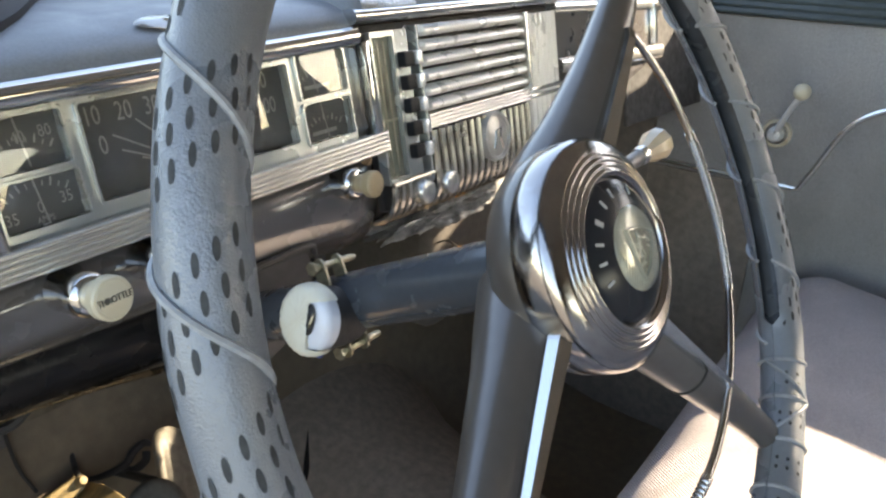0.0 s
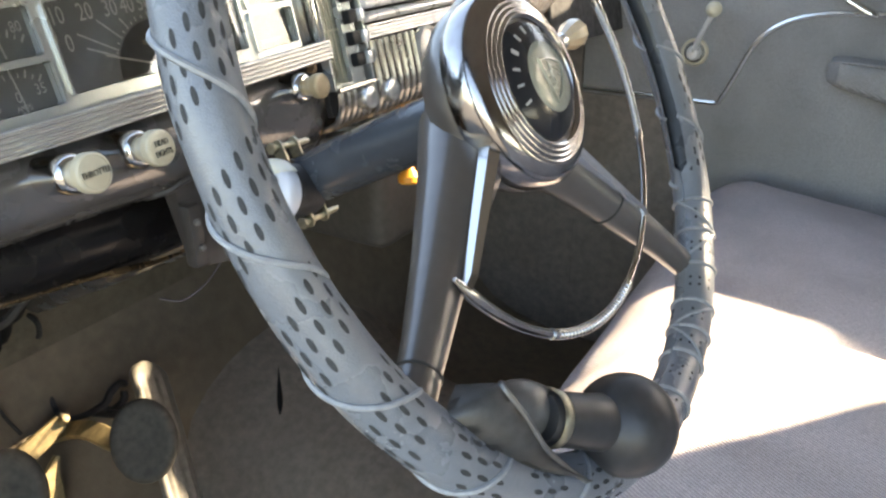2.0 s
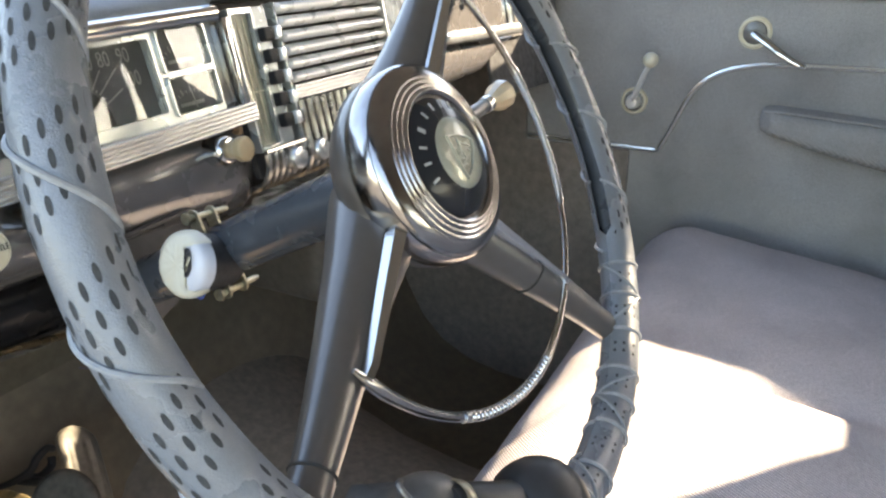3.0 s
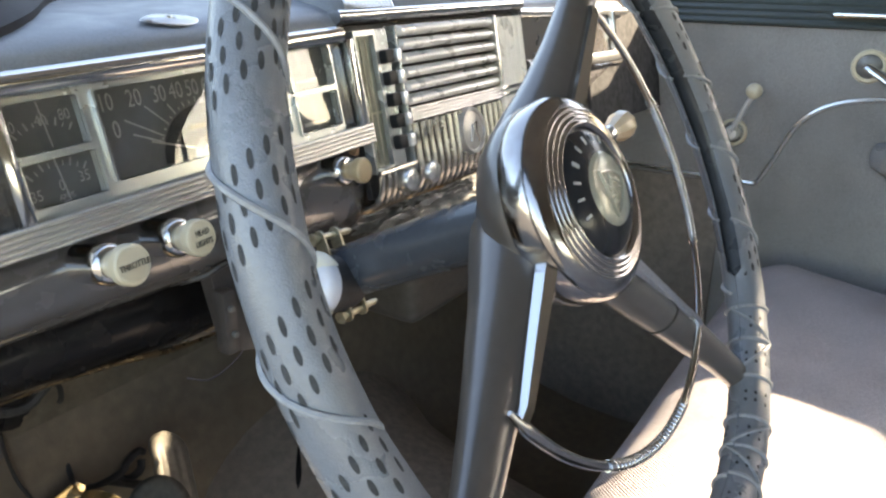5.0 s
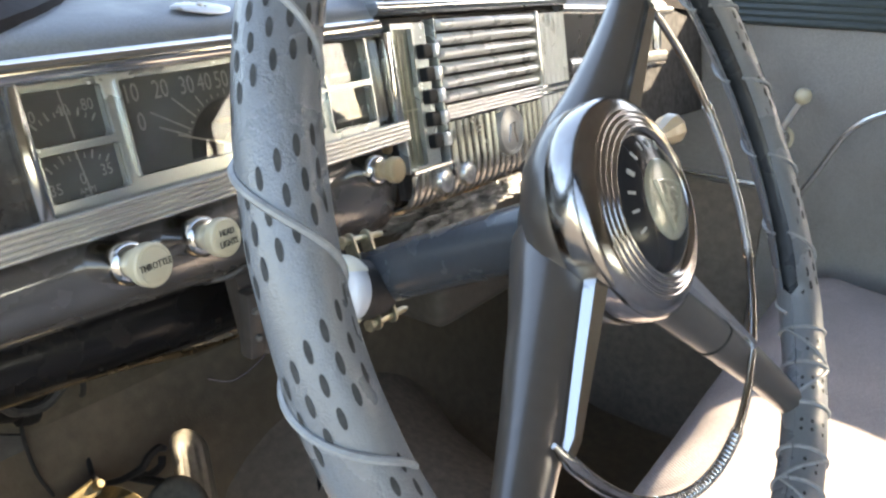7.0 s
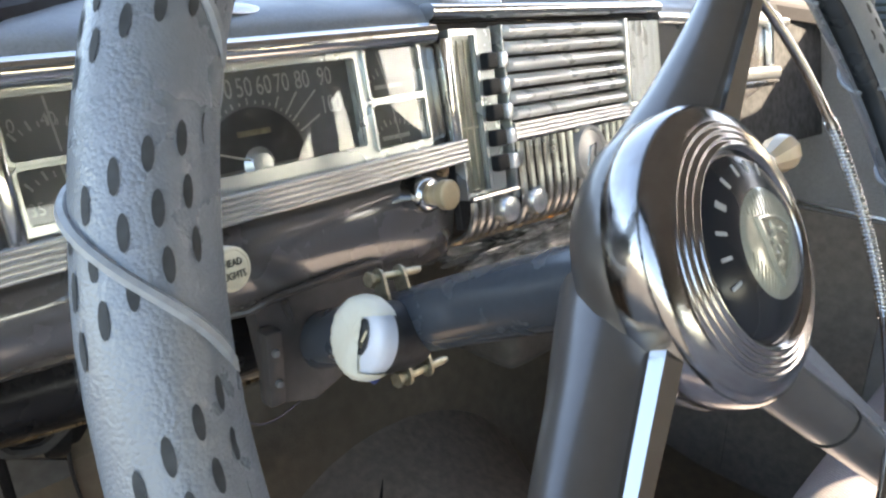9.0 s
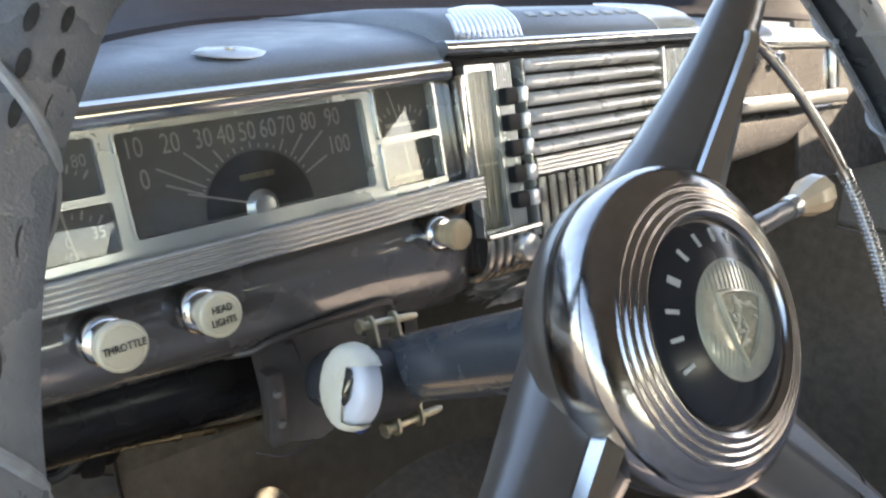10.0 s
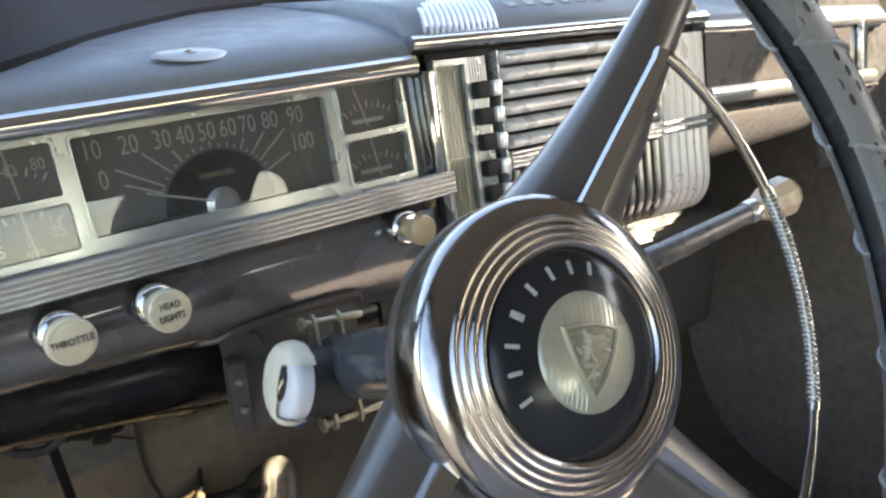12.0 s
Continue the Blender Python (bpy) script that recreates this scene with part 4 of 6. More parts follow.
for i in range(5):
    z = -0.0235 - i * 0.0170
    b = bmesh.new()
    box(b, 0.4520, 0.4632, -0.0090, 0.002, z - 0.0055, z + 0.0055, 0.0020, TILT, 3)
    part("push_button", b, BUTTON, radio, "black square push button")
    b = bmesh.new()
    box(b, 0.4640, 0.4710, -0.0115, 0.001, z - 0.0052, z + 0.0052, 0.0024, TILT, 3)
    part("station_tab", b, TAB, radio, "pale translucent station tab")
bm = bmesh.new()
box(bm, 0.4715, 0.4738, -0.006, 0.006, -0.118, 0.0, 0.0010, TILT)
part("divider_bar", bm, BEZEL_METAL, radio)
# louvres, standing out like rolled bars with dark gaps
for i in range(6):
    z = -0.0050 - i * 0.0112
    bm = bmesh.new()
    prof = [(0.004, z + 0.0046), (-0.003, z + 0.0046), (-0.0078, z + 0.0030), (-0.0096, z + 0.0004), (-0.0090, z - 0.0022), (-0.005, z - 0.0038), (0.004, z - 0.0042)]
    extrude_x(bm, prof, [(0.4745, 0.006, 0), (0.4765, 0, 0), 0.55, (0.6185, 0, 0), (0.6205, 0.006, 0)], TILT)
    part("louvre", bm, LOUVRE_METAL, radio, smooth=60)
bm = bmesh.new()
box(bm, 0.6206, 0.6245, -0.011, 0.006, -0.067, 0.0, 0.0015, TILT)
part("louvre_end", bm, CHROME_SATIN, radio)
strip(0.4745, 0.6245, -0.0785, -0.0665, -0.0065, 4, CHROME_SATIN, "fluted_strip", radio, "fluted chrome moulding under the louvres")


def rib(x, w, ztop, out, name="grille_rib", material=CHROME):
    """One vertical rib that runs down the face and rolls back under the chin."""
    pts = [Vector((x, -out, ztop))] + [Vector((x, -out, ztop + (-0.115 - ztop) * k / 3)) for k in (1, 2, 3)]
    for a in range(10, 91, 16):
        pts.append(Vector((x, -out + 0.022 * (1 - math.cos(radians(a))), -0.115 - 0.027 * math.sin(radians(a)))))
    pts.append(Vector((x, 0.03, -0.143)))
    bm = bmesh.new()
    tube(bm, [TILT @ p for p in pts], w, 8, up=TILT.to_3x3() @ Vector((1, 0, 0)), flat=1.0)
    return part(name, bm, material, radio)


for i in range(15):
    rib(0.4785 + i * 0.0099, 0.0030, -0.0795, 0.006, "grille_rib", RIB_METAL)
for i in range(6):
    rib(0.6295 + i * 0.0094, 0.0044, -0.002, 0.004, "side_flute", LOUVRE_METAL)
bm = bmesh.new()
for i in range(2):
    box(bm, 0.6255, 0.6845, -0.0092, -0.002, -0.0712 - i * 0.006, -0.0672 - i * 0.006, 0.001, TILT)
part("cross_band", bm, CHROME, radio)
bm = bmesh.new()
lathe(bm, [(0, 0.0046), (0.5, 0.0040), (0.80, 0.0024), (0.85, 0.0040), (0.96, 0.0040), (1.0, 0.0), (1.0, -0.004)], 40, TILT @ Matrix.Translation((0.5575, -0.0085, -0.0990)) @ FACE @ Matrix.Diagonal((0.0200, 0.0215, 1, 1)))
part("medallion", bm, mat("satin_medallion", (0.46, 0.46, 0.445), 0.36, 0.45, grain=0.08, grain_scale=300, stain=0.3, stain_scale=90, stain_color=(0.3, 0.29, 0.27)), radio, "oval chrome medallion")
bm = bmesh.new()
tube(bm, [TILT @ Vector(p) for p in ((0.5505, -0.0122, -0.108), (0.5540, -0.0128, -0.094), (0.5620, -0.0128, -0.092), (0.5590, -0.0132, -0.100), (0.5640, -0.0122, -0.110))], 0.0011, 6)
part("emblem", bm, RIB_METAL, radio, "raised emblem stroke")
bm = bmesh.new()
bar = [TILT @ Vector((x, -0.004, -0.1115)) for x in (0.426, 0.45, 0.4745)]
tube(bm, bar, 0.0022, 8)
part("lower_rail", bm, RIB_METAL, radio)
for i in range(6):
    rib(0.4295 + i * 0.0082, 0.0030, -0.114, 0.002, "grille_rib", RIB_METAL)
for x in (0.4570, 0.4885):
    knob_m = TILT @ toward((x, 0.0200, -0.1205), (0, -1, -0.10))
    bm = bmesh.new()
    lathe(bm, [(0.0075, 0.0), (0.0112, 0.003), (0.0114, 0.011), (0.0100, 0.0135), (0.0072, 0.0150)], 32, knob_m)
    part("knob_collar", bm, CHROME, radio, "chrome knob collar")
    bm = bmesh.new()
    lathe(bm, [(0.0070, 0.014), (0.0074, 0.0175), (0.0096, 0.0205), (0.0102, 0.0240), (0.0100, 0.0290), (0.0086, 0.0318), (0.0050, 0.0328), (0, 0.0330)], 32, knob_m)
    part("tuning_knob", bm, CHROME_SATIN, radio, "bulbous bright tuning knob")

# ---- steering wheel ----
HUB = Vector((0.3064, 0.1829, 0.9795))
NRM = Vector((-0.0194, -0.8952, 0.4452)).normalized()
E1 = Vector((0, 0, 1)).cross(NRM).normalized()
E2 = NRM.cross(E1)
WHEEL = Matrix((( E1.x, E2.x, NRM.x, HUB.x), (E1.y, E2.y, NRM.y, HUB.y), (E1.z, E2.z, NRM.z, HUB.z), (0, 0, 0, 1)))
wheel = thing("steering_wheel", "grey three-spoke steering wheel in a laced perforated vinyl cover", "steering wheel", at=WHEEL)
RIM_R, RIM_T = 0.1905, 0.0121
RIM_H = 0.0005
SPOKES = (-150.0, -52.0, 46.0)


def polar(r, a, h=0.0):
    return Vector((r * math.cos(radians(a)), r * math.sin(radians(a)), h))


def rim_point(a, phi, t):
    """A point of the rim's section: a round the wheel, phi round the section (0 outward, 90 to the driver)."""
    r = RIM_R + t * math.cos(radians(phi))
    bunch = 0.0024 * math.exp(-(((a - 150 + 180) % 360 - 180) / 24) ** 2)
    return polar(r, a, RIM_H + bunch + t * math.sin(radians(phi)))


def cover_r(a, phi=0.0):
    w = math.exp(-(((a - 165 + 180) % 360 - 180) / 45) ** 2)
    return RIM_T * (1 - 0.05 * w - 0.11 * w * max(0.0, math.cos(radians(phi)))) + 0.0004 * noise.noise(Vector((math.cos(radians(a)) * 9, math.sin(radians(a)) * 9, phi / 90)))


bm = bmesh.new()
tube(bm, [polar(RIM_R, 3 * i, RIM_H) for i in range(120)], RIM_T - 0.0026, 20, closed=True)
part("rim", bm, RIM_BLACK, wheel, "worn dark steering wheel rim")
# vinyl cover: open along the inner side, thicker lips at the seam
bm = bmesh.new()
rings = []
NA = 240
for i in range(NA):
    a = 360 * i / NA
    tight = 1 if -112 < ((a + 180) % 360 - 180) < -30 else 0
    gap = 0.8 if tight else 22 + 6 * noise.noise(Vector((math.cos(radians(a)) * 4, math.sin(radians(a)) * 4, 1)))
    lip = 0.0 if tight else 0.0016
    ring = []
    n_out = 30
    for k in range(n_out + 1):
        phi = -180 + gap + (360 - 2 * gap) * k / n_out
        edge = max(0.0, 1 - min(k, n_out - k) / 3.0)
        ring.append(bm.verts.new(rim_point(a, phi, cover_r(a, phi) + lip * edge)))
    for k in range(n_out, -1, -1):
        phi = -180 + gap + (360 - 2 * gap) * k / n_out
        edge = max(0.0, 1 - min(k, n_out - k) / 3.0)
        ring.append(bm.verts.new(rim_point(a, phi, cover_r(a, phi) - 0.0018 + lip * edge)))
    rings.append(ring)
for i in range(NA):
    a, b = rings[i], rings[(i + 1) % NA]
    for k in range(len(a)):
        k2 = (k + 1) % len(a)
        bm.faces.new((a[k], a[k2], b[k2], b[k]))
cover = part("rim_cover", bm, VINYL, wheel, "grey pebbled vinyl cover, perforated", smooth=60)


# perforations: slots in staggered clusters between the laces
def slot(bm, a, phi, ln, wd):
    vs = []
    t0 = cover_r(a, phi)
    for k in range(10):
        c, s = math.cos(2 * math.pi * k / 10), math.sin(2 * math.pi * k / 10)
        da = math.degrees(ln * c / RIM_R)
        dp = math.degrees(wd * s / RIM_T)
        vs.append(bm.verts.new(rim_point(a + da, phi + dp, cover_r(a + da, phi + dp) + 0.00022)))
    mid = bm.verts.new(rim_point(a, phi, t0 + 0.00012))
    for k in range(10):
        bm.faces.new((vs[k], vs[(k + 1) % 10], mid))


def lace(bm, a0, slope, phi0=-162, phi1=162, r=0.00115, n=26, lift=0.0006):
    """A cord over the cover, from seam to seam, slanting by slope degrees."""
    pts = []
    for k in range(n + 1):
        u = k / n
        phi = phi0 + (phi1 - phi0) * u
        pts.append(rim_point(a0 + slope * (u - 0.5), phi, cover_r(a0, phi) + lift))
    tube(bm, pts, r, 7)


LACES = [165.4 + 17.2 * i for i in range(-4, 5)] + [85 - 16.0 * i for i in range(8)]
CLUSTERS = [166.7 + 13.0 * i for i in range(-12, 15)]
holes = bmesh.new()
for i, a0 in enumerate(LACES):
    b = bmesh.new()
    a_ = (a0 + 180) % 360 - 180
    if -105 < a_ < -40:
        b.free()
    else:
        lace(b, a0, 16)
        # the cord crosses the open seam to the next hole
        if not -40 < a_ < 60:
            pts = [rim_point(a0 + 8.0 + 4.6 * u, 162 + 36 * u, RIM_T + 0.0008 * math.sin(math.pi * u)) for u in [k / 8 for k in range(9)]]
            tube(b, pts, 0.0010, 6)
        part("lacing", b, CORD, cover, "pale vinyl lacing cord")
for n_cl, ac in enumerate(CLUSTERS):
    a_ = (ac + 180) % 360 - 180
    if -112 < a_ < -34:
        continue
    for col in range(3):
        for k in range(-5, 6):
            phi = 55 - 10 * (n_cl % 2) + 26 * k + 6 * col + 2.0 * noise.noise(Vector((ac, k, col)))
            if abs(phi) > 150:
                continue
            slot(holes, ac + (col - 1) * 2.8 - (phi - 56) * 0.040, phi, 0.0030 + 0.0003 * noise.noise(Vector((k, ac, col))), 0.00105)
LOW = (-38.0, -45.0, -53.0, -62.0, -68.5, -75.5, -85.5, -92.5, -99.5, -106.0)
for i, (a0, a1) in enumerate(zip(LOW, LOW[1:])):
    b = bmesh.new()
    lace(b, a0, 2.5 * noise.noise(Vector((a0, 3, 1))), -178, 178, r=0.0012, lift=0.0003)
    part("lacing", b, CORD, cover, "pale vinyl lacing cord")
    # a slanting return to the next turn, on the inner side
    if i % 3 != 2:
        b = bmesh.new()
        lace(b, (a0 + a1) / 2, (a1 - a0) * (1 if i % 2 else -1), 80, 205, r=0.0010, lift=0.0002)
        part("lacing", b, CORD, cover, "pale vinyl lacing cord")
    for phi in (110, 140, 165) if i % 3 else (60, 120, 150):
        for d in (-0.9, 0.9):
            slot(holes, (a0 + a1) / 2 + d + 0.8 * noise.noise(Vector((a0, phi, d))), phi, 0.0013, 0.0009)
tagged(part("perforation", holes, HOLE, cover, "dark slots punched in the cover"), kind="stuff")

TRIM = {-150.0: (((-0.0092, -0.0082), (-0.0088, -0.0023), (-0.0031, 0.0001)), ((0.0020, -0.0018), (0.0024, 0.0020), (0.0056, 0.0030))),
        -52.0: (((-0.0050, -0.0082), (-0.0046, -0.0023), (-0.0005, 0.0001)), ((-0.0012, -0.0020), (-0.0008, 0.0020), (0.0015, 0.0030))),
        46.0: (((0.0118, -0.0042), (0.0112, -0.0023), (0.0042, 0.0001)), ((0.0062, -0.0005), (0.0055, 0.0020), (0.0013, 0.0030)))}
# spokes: broad at the hub, round at the rim, with a black rubber line
for trim_a in SPOKES:
    a = trim_a + {-150.0: 0.2, -52.0: 0.0, 46.0: 1.5}[trim_a]
    wide = 1.06 if trim_a == -150.0 else 1.0
    sink = {-150.0: [-0.033, -0.0275, -0.0210, -0.0100, -0.004], -52.0: [-0.031, -0.024, -0.017, -0.008, -0.004], 46.0: [-0.036, -0.029, -0.019, -0.0090, -0.004]}[trim_a]
    girth = {-150.0: [0.0240, 0.0212, 0.0172, 0.0128, 0.0090, 0.0084], -52.0: [0.0235, 0.0195, 0.0160, 0.0128, 0.0095, 0.0088], 46.0: [0.0290, 0.0255, 0.0195, 0.0136, 0.0090, 0.0080]}[trim_a]
    bm = bmesh.new()
    pts, rad = [], []
    for k in range(15):
        u = k / 14
        r = 0.022 + u * (RIM_R - 0.004 - 0.022)
        h = np.interp(r, [0.022, 0.05, 0.09, 0.15, 0.19], sink)
        pts.append(polar(r, a, h))
        rad.append(wide * float(np.interp(r, [0.022, 0.045, 0.07, 0.11, 0.16, 0.19], girth)))
    tube(bm, pts, rad, 28, up=(0, 0, 1), flat=0.92)
    sp = part("spoke", bm, WHEEL_PAINT, wheel, "grey enamelled tapering spoke", smooth=60)
    bm = bmesh.new()
    rb = 0.104 if trim_a == -52 else 0.166
    h = float(np.interp(rb, [0.022, 0.05, 0.09, 0.15, 0.19], sink))
    r_ = wide * float(np.interp(rb, [0.022, 0.045, 0.07, 0.11, 0.16, 0.19], girth))
    d = polar(1, a, 0.12).normalized()
    side = d.cross(Vector((0, 0, 1))).normalized()
    up_ = side.cross(d)
    tube(bm, [polar(rb, a, h) + (r_ + 0.0001) * (math.cos(radians(t)) * side + 0.92 * math.sin(radians(t)) * up_) for t in range(0, 360, 12)], 0.0007, 6, closed=True)
    part("rubber_line", bm, RUBBER, sp, "thin black ring")
    # chrome ridge on the driver's side of the spoke
    bm = bmesh.new()
    a = trim_a
    side = polar(1, a + 90)
    rings = []
    # a steep wall up to a shoulder, then a broad facet rising to the crest: (sideways, up) at the hub and at the rim end
    inner, outer = TRIM[trim_a]
    for r, u, drop in ((0.0470, 0.0, 0.0012), (0.0485, 0.02, 0.0), (0.085, 0.5, 0.0), (0.118, 0.95, 0.0), (0.1240, 1.0, 0.0014)):
        c = polar(r, a)
        sec = [(p[0] + (q[0] - p[0]) * u, p[1] + (q[1] - p[1]) * u - drop) for p, q in zip(inner, outer)]
        (fx, fz), (sx, sz), (cx_, cz_) = sec
        k = math.copysign(1.0, cx_ - sx)
        mid_x = (sx + cx_) / 2
        sec = [(mid_x - 0.001 * k, -0.015 + 0.006 * u), (fx, fz), (sx, sz - 0.0003), (sx + 0.0003 * k, sz), (cx_ - 0.0003 * k, cz_), (cx_ + 0.0006 * k, cz_ - 0.0016), (mid_x + 0.001 * k, -0.015 + 0.006 * u)]
        rings.append([bm.verts.new(c + side * x + Vector((0, 0, z))) for x, z in sec])
    for p, q in zip(rings, rings[1:]):
        for k in range(7):
            k2 = (k + 1) % 7
            bm.faces.new((p[k], p[k2], q[k2], q[k]))
    bm.faces.new(rings[0])
    bm.faces.new(rings[-1][::-1])
    part("spoke_trim", bm, CHROME, wheel, "polished chrome ridge on the spoke", smooth=12)
# hub: painted shell behind, chrome ring with four ridges, black disc, clear dome
bm = bmesh.new()
lathe(bm, [(0.0500, -0.010), (0.0510, -0.015), (0.0490, -0.023), (0.0430, -0.032), (0.0330, -0.040), (0.0240, -0.047), (0.0185, -0.053), (0.0, -0.053)], 64)
part("hub_shell", bm, WHEEL_PAINT, wheel, "grey enamelled hub shell", smooth=60)
prof = [(0.0480, -0.016), (0.0506, -0.0135), (0.0512, -0.008), (0.0512, -0.003), (0.0507, 0.0005), (0.0495, 0.0029), (0.0475, 0.0044), (0.0452, 0.0055), (0.0428, 0.0064)]
for i in range(4):
    r0 = 0.0428 - i * 0.0026
    for k in range(5):
        t = math.pi * k / 5
        prof.append((r0 - 0.0026 * k / 5, 0.0064 + i * 0.0009 + 0.0013 * math.sin(t)))
prof += [(0.0322, 0.0096), (0.0316, 0.0080)]
bm = bmesh.new()
lathe(bm, prof, 96)
part("hub_ring", bm, HUB_CHROME, wheel, "polished chrome hub ring with concentric ridges", smooth=75)

def dome_h(r):
    """Height of the domed black disc and its crest."""
    return 0.0074 + 0.0085 * max(0.0, 1 - (r / 0.0322) ** 2) ** 0.75


bm = bmesh.new()
lathe(bm, [(r, dome_h(r)) for r in (0.0322, 0.0316, 0.0305, 0.029, 0.027, 0.024, 0.021, 0.018, 0.012, 0.006, 0.0)], 72)
part("hub_disc", bm, HUB_BLACK, wheel, "glossy black domed hub disc", smooth=60)
bm = bmesh.new()
lathe(bm, [(r, dome_h(r) + (0.0003 if r < 0.0180 else -0.0004)) for r in (0.0184, 0.0179, 0.015, 0.012, 0.008, 0.004, 0.0)], 60)
crest = part("crest_plate", bm, CREST, wheel, "pale greenish silver crest plate", smooth=60)
UP_A = 74.0  # the way the crest stands on the wheel


def on_crest(bm, x, y, lift):
    c, q = math.cos(radians(UP_A - 90)), math.sin(radians(UP_A - 90))
    return bm.verts.new((c * x - q * y, q * x + c * y, dome_h(math.hypot(x, y)) + 0.0003 + lift))


def crest_rod(x0, y0, x1, y1, r):
    """A thin raised line on the crest."""
    b = bmesh.new()
    c, q = math.cos(radians(UP_A - 90)), math.sin(radians(UP_A - 90))
    pts = []
    for k in range(5):
        x, y = x0 + (x1 - x0) * k / 4, y0 + (y1 - y0) * k / 4
        pts.append((c * x - q * y, q * x + c * y, dome_h(math.hypot(x, y)) + 0.0003))
    return tube(b, pts, r, 5)


# upright ribs over the shield, and slanting ribs at its foot
for i in range(16):
    x = -0.0150 + i * 0.0019
    y1 = math.sqrt(max(0.0, 0.0172 ** 2 - x * x))
    if y1 > 0.0082:
        part("ray", crest_rod(x, 0.0078, x, y1, 0.00028), CREST, crest)
for i in range(9):
    x = -0.0160 + i * 0.0017
    y0 = -math.sqrt(max(0.0, 0.0172 ** 2 - x * x))
    if y0 < -0.0055:
        part("ray", crest_rod(x, y0, x, min(-0.0040, y0 + 0.0068), 0.00028), CREST, crest)
SHIELD = [(0.95 * x, y) for x, y in [(-0.0112, 0.0070), (-0.006, 0.0080), (0.0, 0.0084), (0.006, 0.0080), (0.0112, 0.0070), (0.0095, 0.002), (0.0070, -0.004), (0.0040, -0.0095), (0.0, -0.0140), (-0.0040, -0.0095), (-0.0070, -0.004), (-0.0095, 0.002)]]
bm = bmesh.new()
lo, hi, hj, inn = [[on_crest(bm, x * f, y * f, lift) for x, y in SHIELD] for f, lift in ((1.04, 0.0), (1.0, 0.0013), (0.92, 0.0013), (0.87, 0.0002))]
for k in range(len(SHIELD)):
    k2 = (k + 1) % len(SHIELD)
    for p, q in ((lo, hi), (hi, hj), (hj, inn)):
        bm.faces.new((p[k], p[k2], q[k2], q[k]))
part("crest_shield", bm, CREST, crest, "raised silver shield", smooth=50)
# recessed field, one darker metal than the rim and relief
bm = bmesh.new()
rim_ = [on_crest(bm, x * 0.89, y * 0.89, 0.0002) for x, y in SHIELD]
mid_ = on_crest(bm, 0, 0, 0.0002)
for k in range(len(rim_)):
    bm.faces.new((rim_[k], rim_[(k + 1) % len(rim_)], mid_))
part("shield_field", bm, mat("dark_field", (0.20, 0.20, 0.165), 0.4, 0.5, grain=0.3, grain_scale=500), crest, "darker metal field of the shield", smooth=50)
# a worn raised ship-like device inside the shield, as plain lumps
rnd = random.Random(4)
for i in range(20):
    x, y = rnd.uniform(-0.0062, 0.0062), rnd.uniform(-0.0080, 0.0055)
    if abs(x) > 0.0062 + y * 0.45:
        x *= 0.4
    c, q = math.cos(radians(UP_A - 90)), math.sin(radians(UP_A - 90))
    m_ = Matrix.Translation((c * x - q * y, q * x + c * y, dome_h(math.hypot(x, y)) + 0.0005)) @ pose(0, 0, 0, 0, 0, rnd.uniform(0, 180)) @ Matrix.Diagonal((rnd.uniform(0.0012, 0.0028), rnd.uniform(0.0006, 0.0011), 0.0006, 1))
    bm = bmesh.new()
    bmesh.ops.create_uvsphere(bm, u_segments=10, v_segments=6, radius=1.0, matrix=m_)
    part("relief", bm, CREST, crest, smooth=60)
for a in (197, 177.5, 160, 140, 119, 99.5, 82, 65):
    bm = bmesh.new()
    w = 0.0011 if a == 140 else 0.00065
    box(bm, -w, w, -0.0022, 0.0022, 0.0, 0.0004, 0.0001)
    moved(bm, pose(0, 0, 0, 0, 0, a - 90) @ Matrix.Translation((0, 0.0255, dome_h(0.0255) + 0.0001)) @ pose(0, 0, 0, -14, 0, 0))
    part("letter_bar", bm, BAR_WHITE, wheel, "silver raised bar")
# horn ring with two wire-wound grips
RING = 0.1245


def ring_a(i):
    return SPOKES[0] - 1.5 + (SPOKES[2] - SPOKES[0] + 1.5) * i / 80


bm = bmesh.new()
tube(bm, [polar(RING, ring_a(i), -0.0015) for i in range(81)], [0.0012 if -117 < ring_a(i) < -79 or -25 < ring_a(i) < 13 else 0.0012 + 0.0020 * min(1.0, i / 2) - 0.0008 * min(1.0, max(0, i - 2) / 8) for i in range(81)], 14, up=(0, 0, 1), flat=0.85)
horn = part("horn_ring", bm, HUB_CHROME, wheel, "slim chrome horn ring", smooth=60)
for c0, c1 in ((-26.0, 14.0), (-118.0, -78.0)):
    for end in (c0, c1):
        bm = bmesh.new()
        tube(bm, [polar(RING, end + d, -0.0015) for d in (-0.8, 0, 0.8)], 0.0028, 14)
        part("grip_collar", bm, CHROME, horn)
    bm = bmesh.new()
    n = 46 if c0 > -90 else 26
    pts, rad = [], []
    for i in range(n * 6 + 1):
        pts.append(polar(RING, c0 + (c1 - c0) * i / (n * 6), -0.0015))
        rad.append((0.0021 if c0 > -90 else 0.0016, 0.0025, 0.0028, 0.0029, 0.0028, 0.0025)[i % 6])
    tube(bm, pts, rad, 14)
    part("grip_coil", bm, CHROME, horn, "wire-wound grip on the horn ring", smooth=42)

# ---- spinner knob clamped on the rim ----
ball = thing("spinner_knob", "black plastic ball spinner knob clamped to the wheel rim", "spinner knob", at=WHEEL)
bc = polar(0.1690, -111.8, 0.0185)
bm = bmesh.new()
bmesh.ops.create_uvsphere(bm, u_segments=40, v_segments=24, radius=0.0236, matrix=Matrix.Translation(bc))
part("ball", bm, BLACK_BALL, ball, "scuffed black ball")
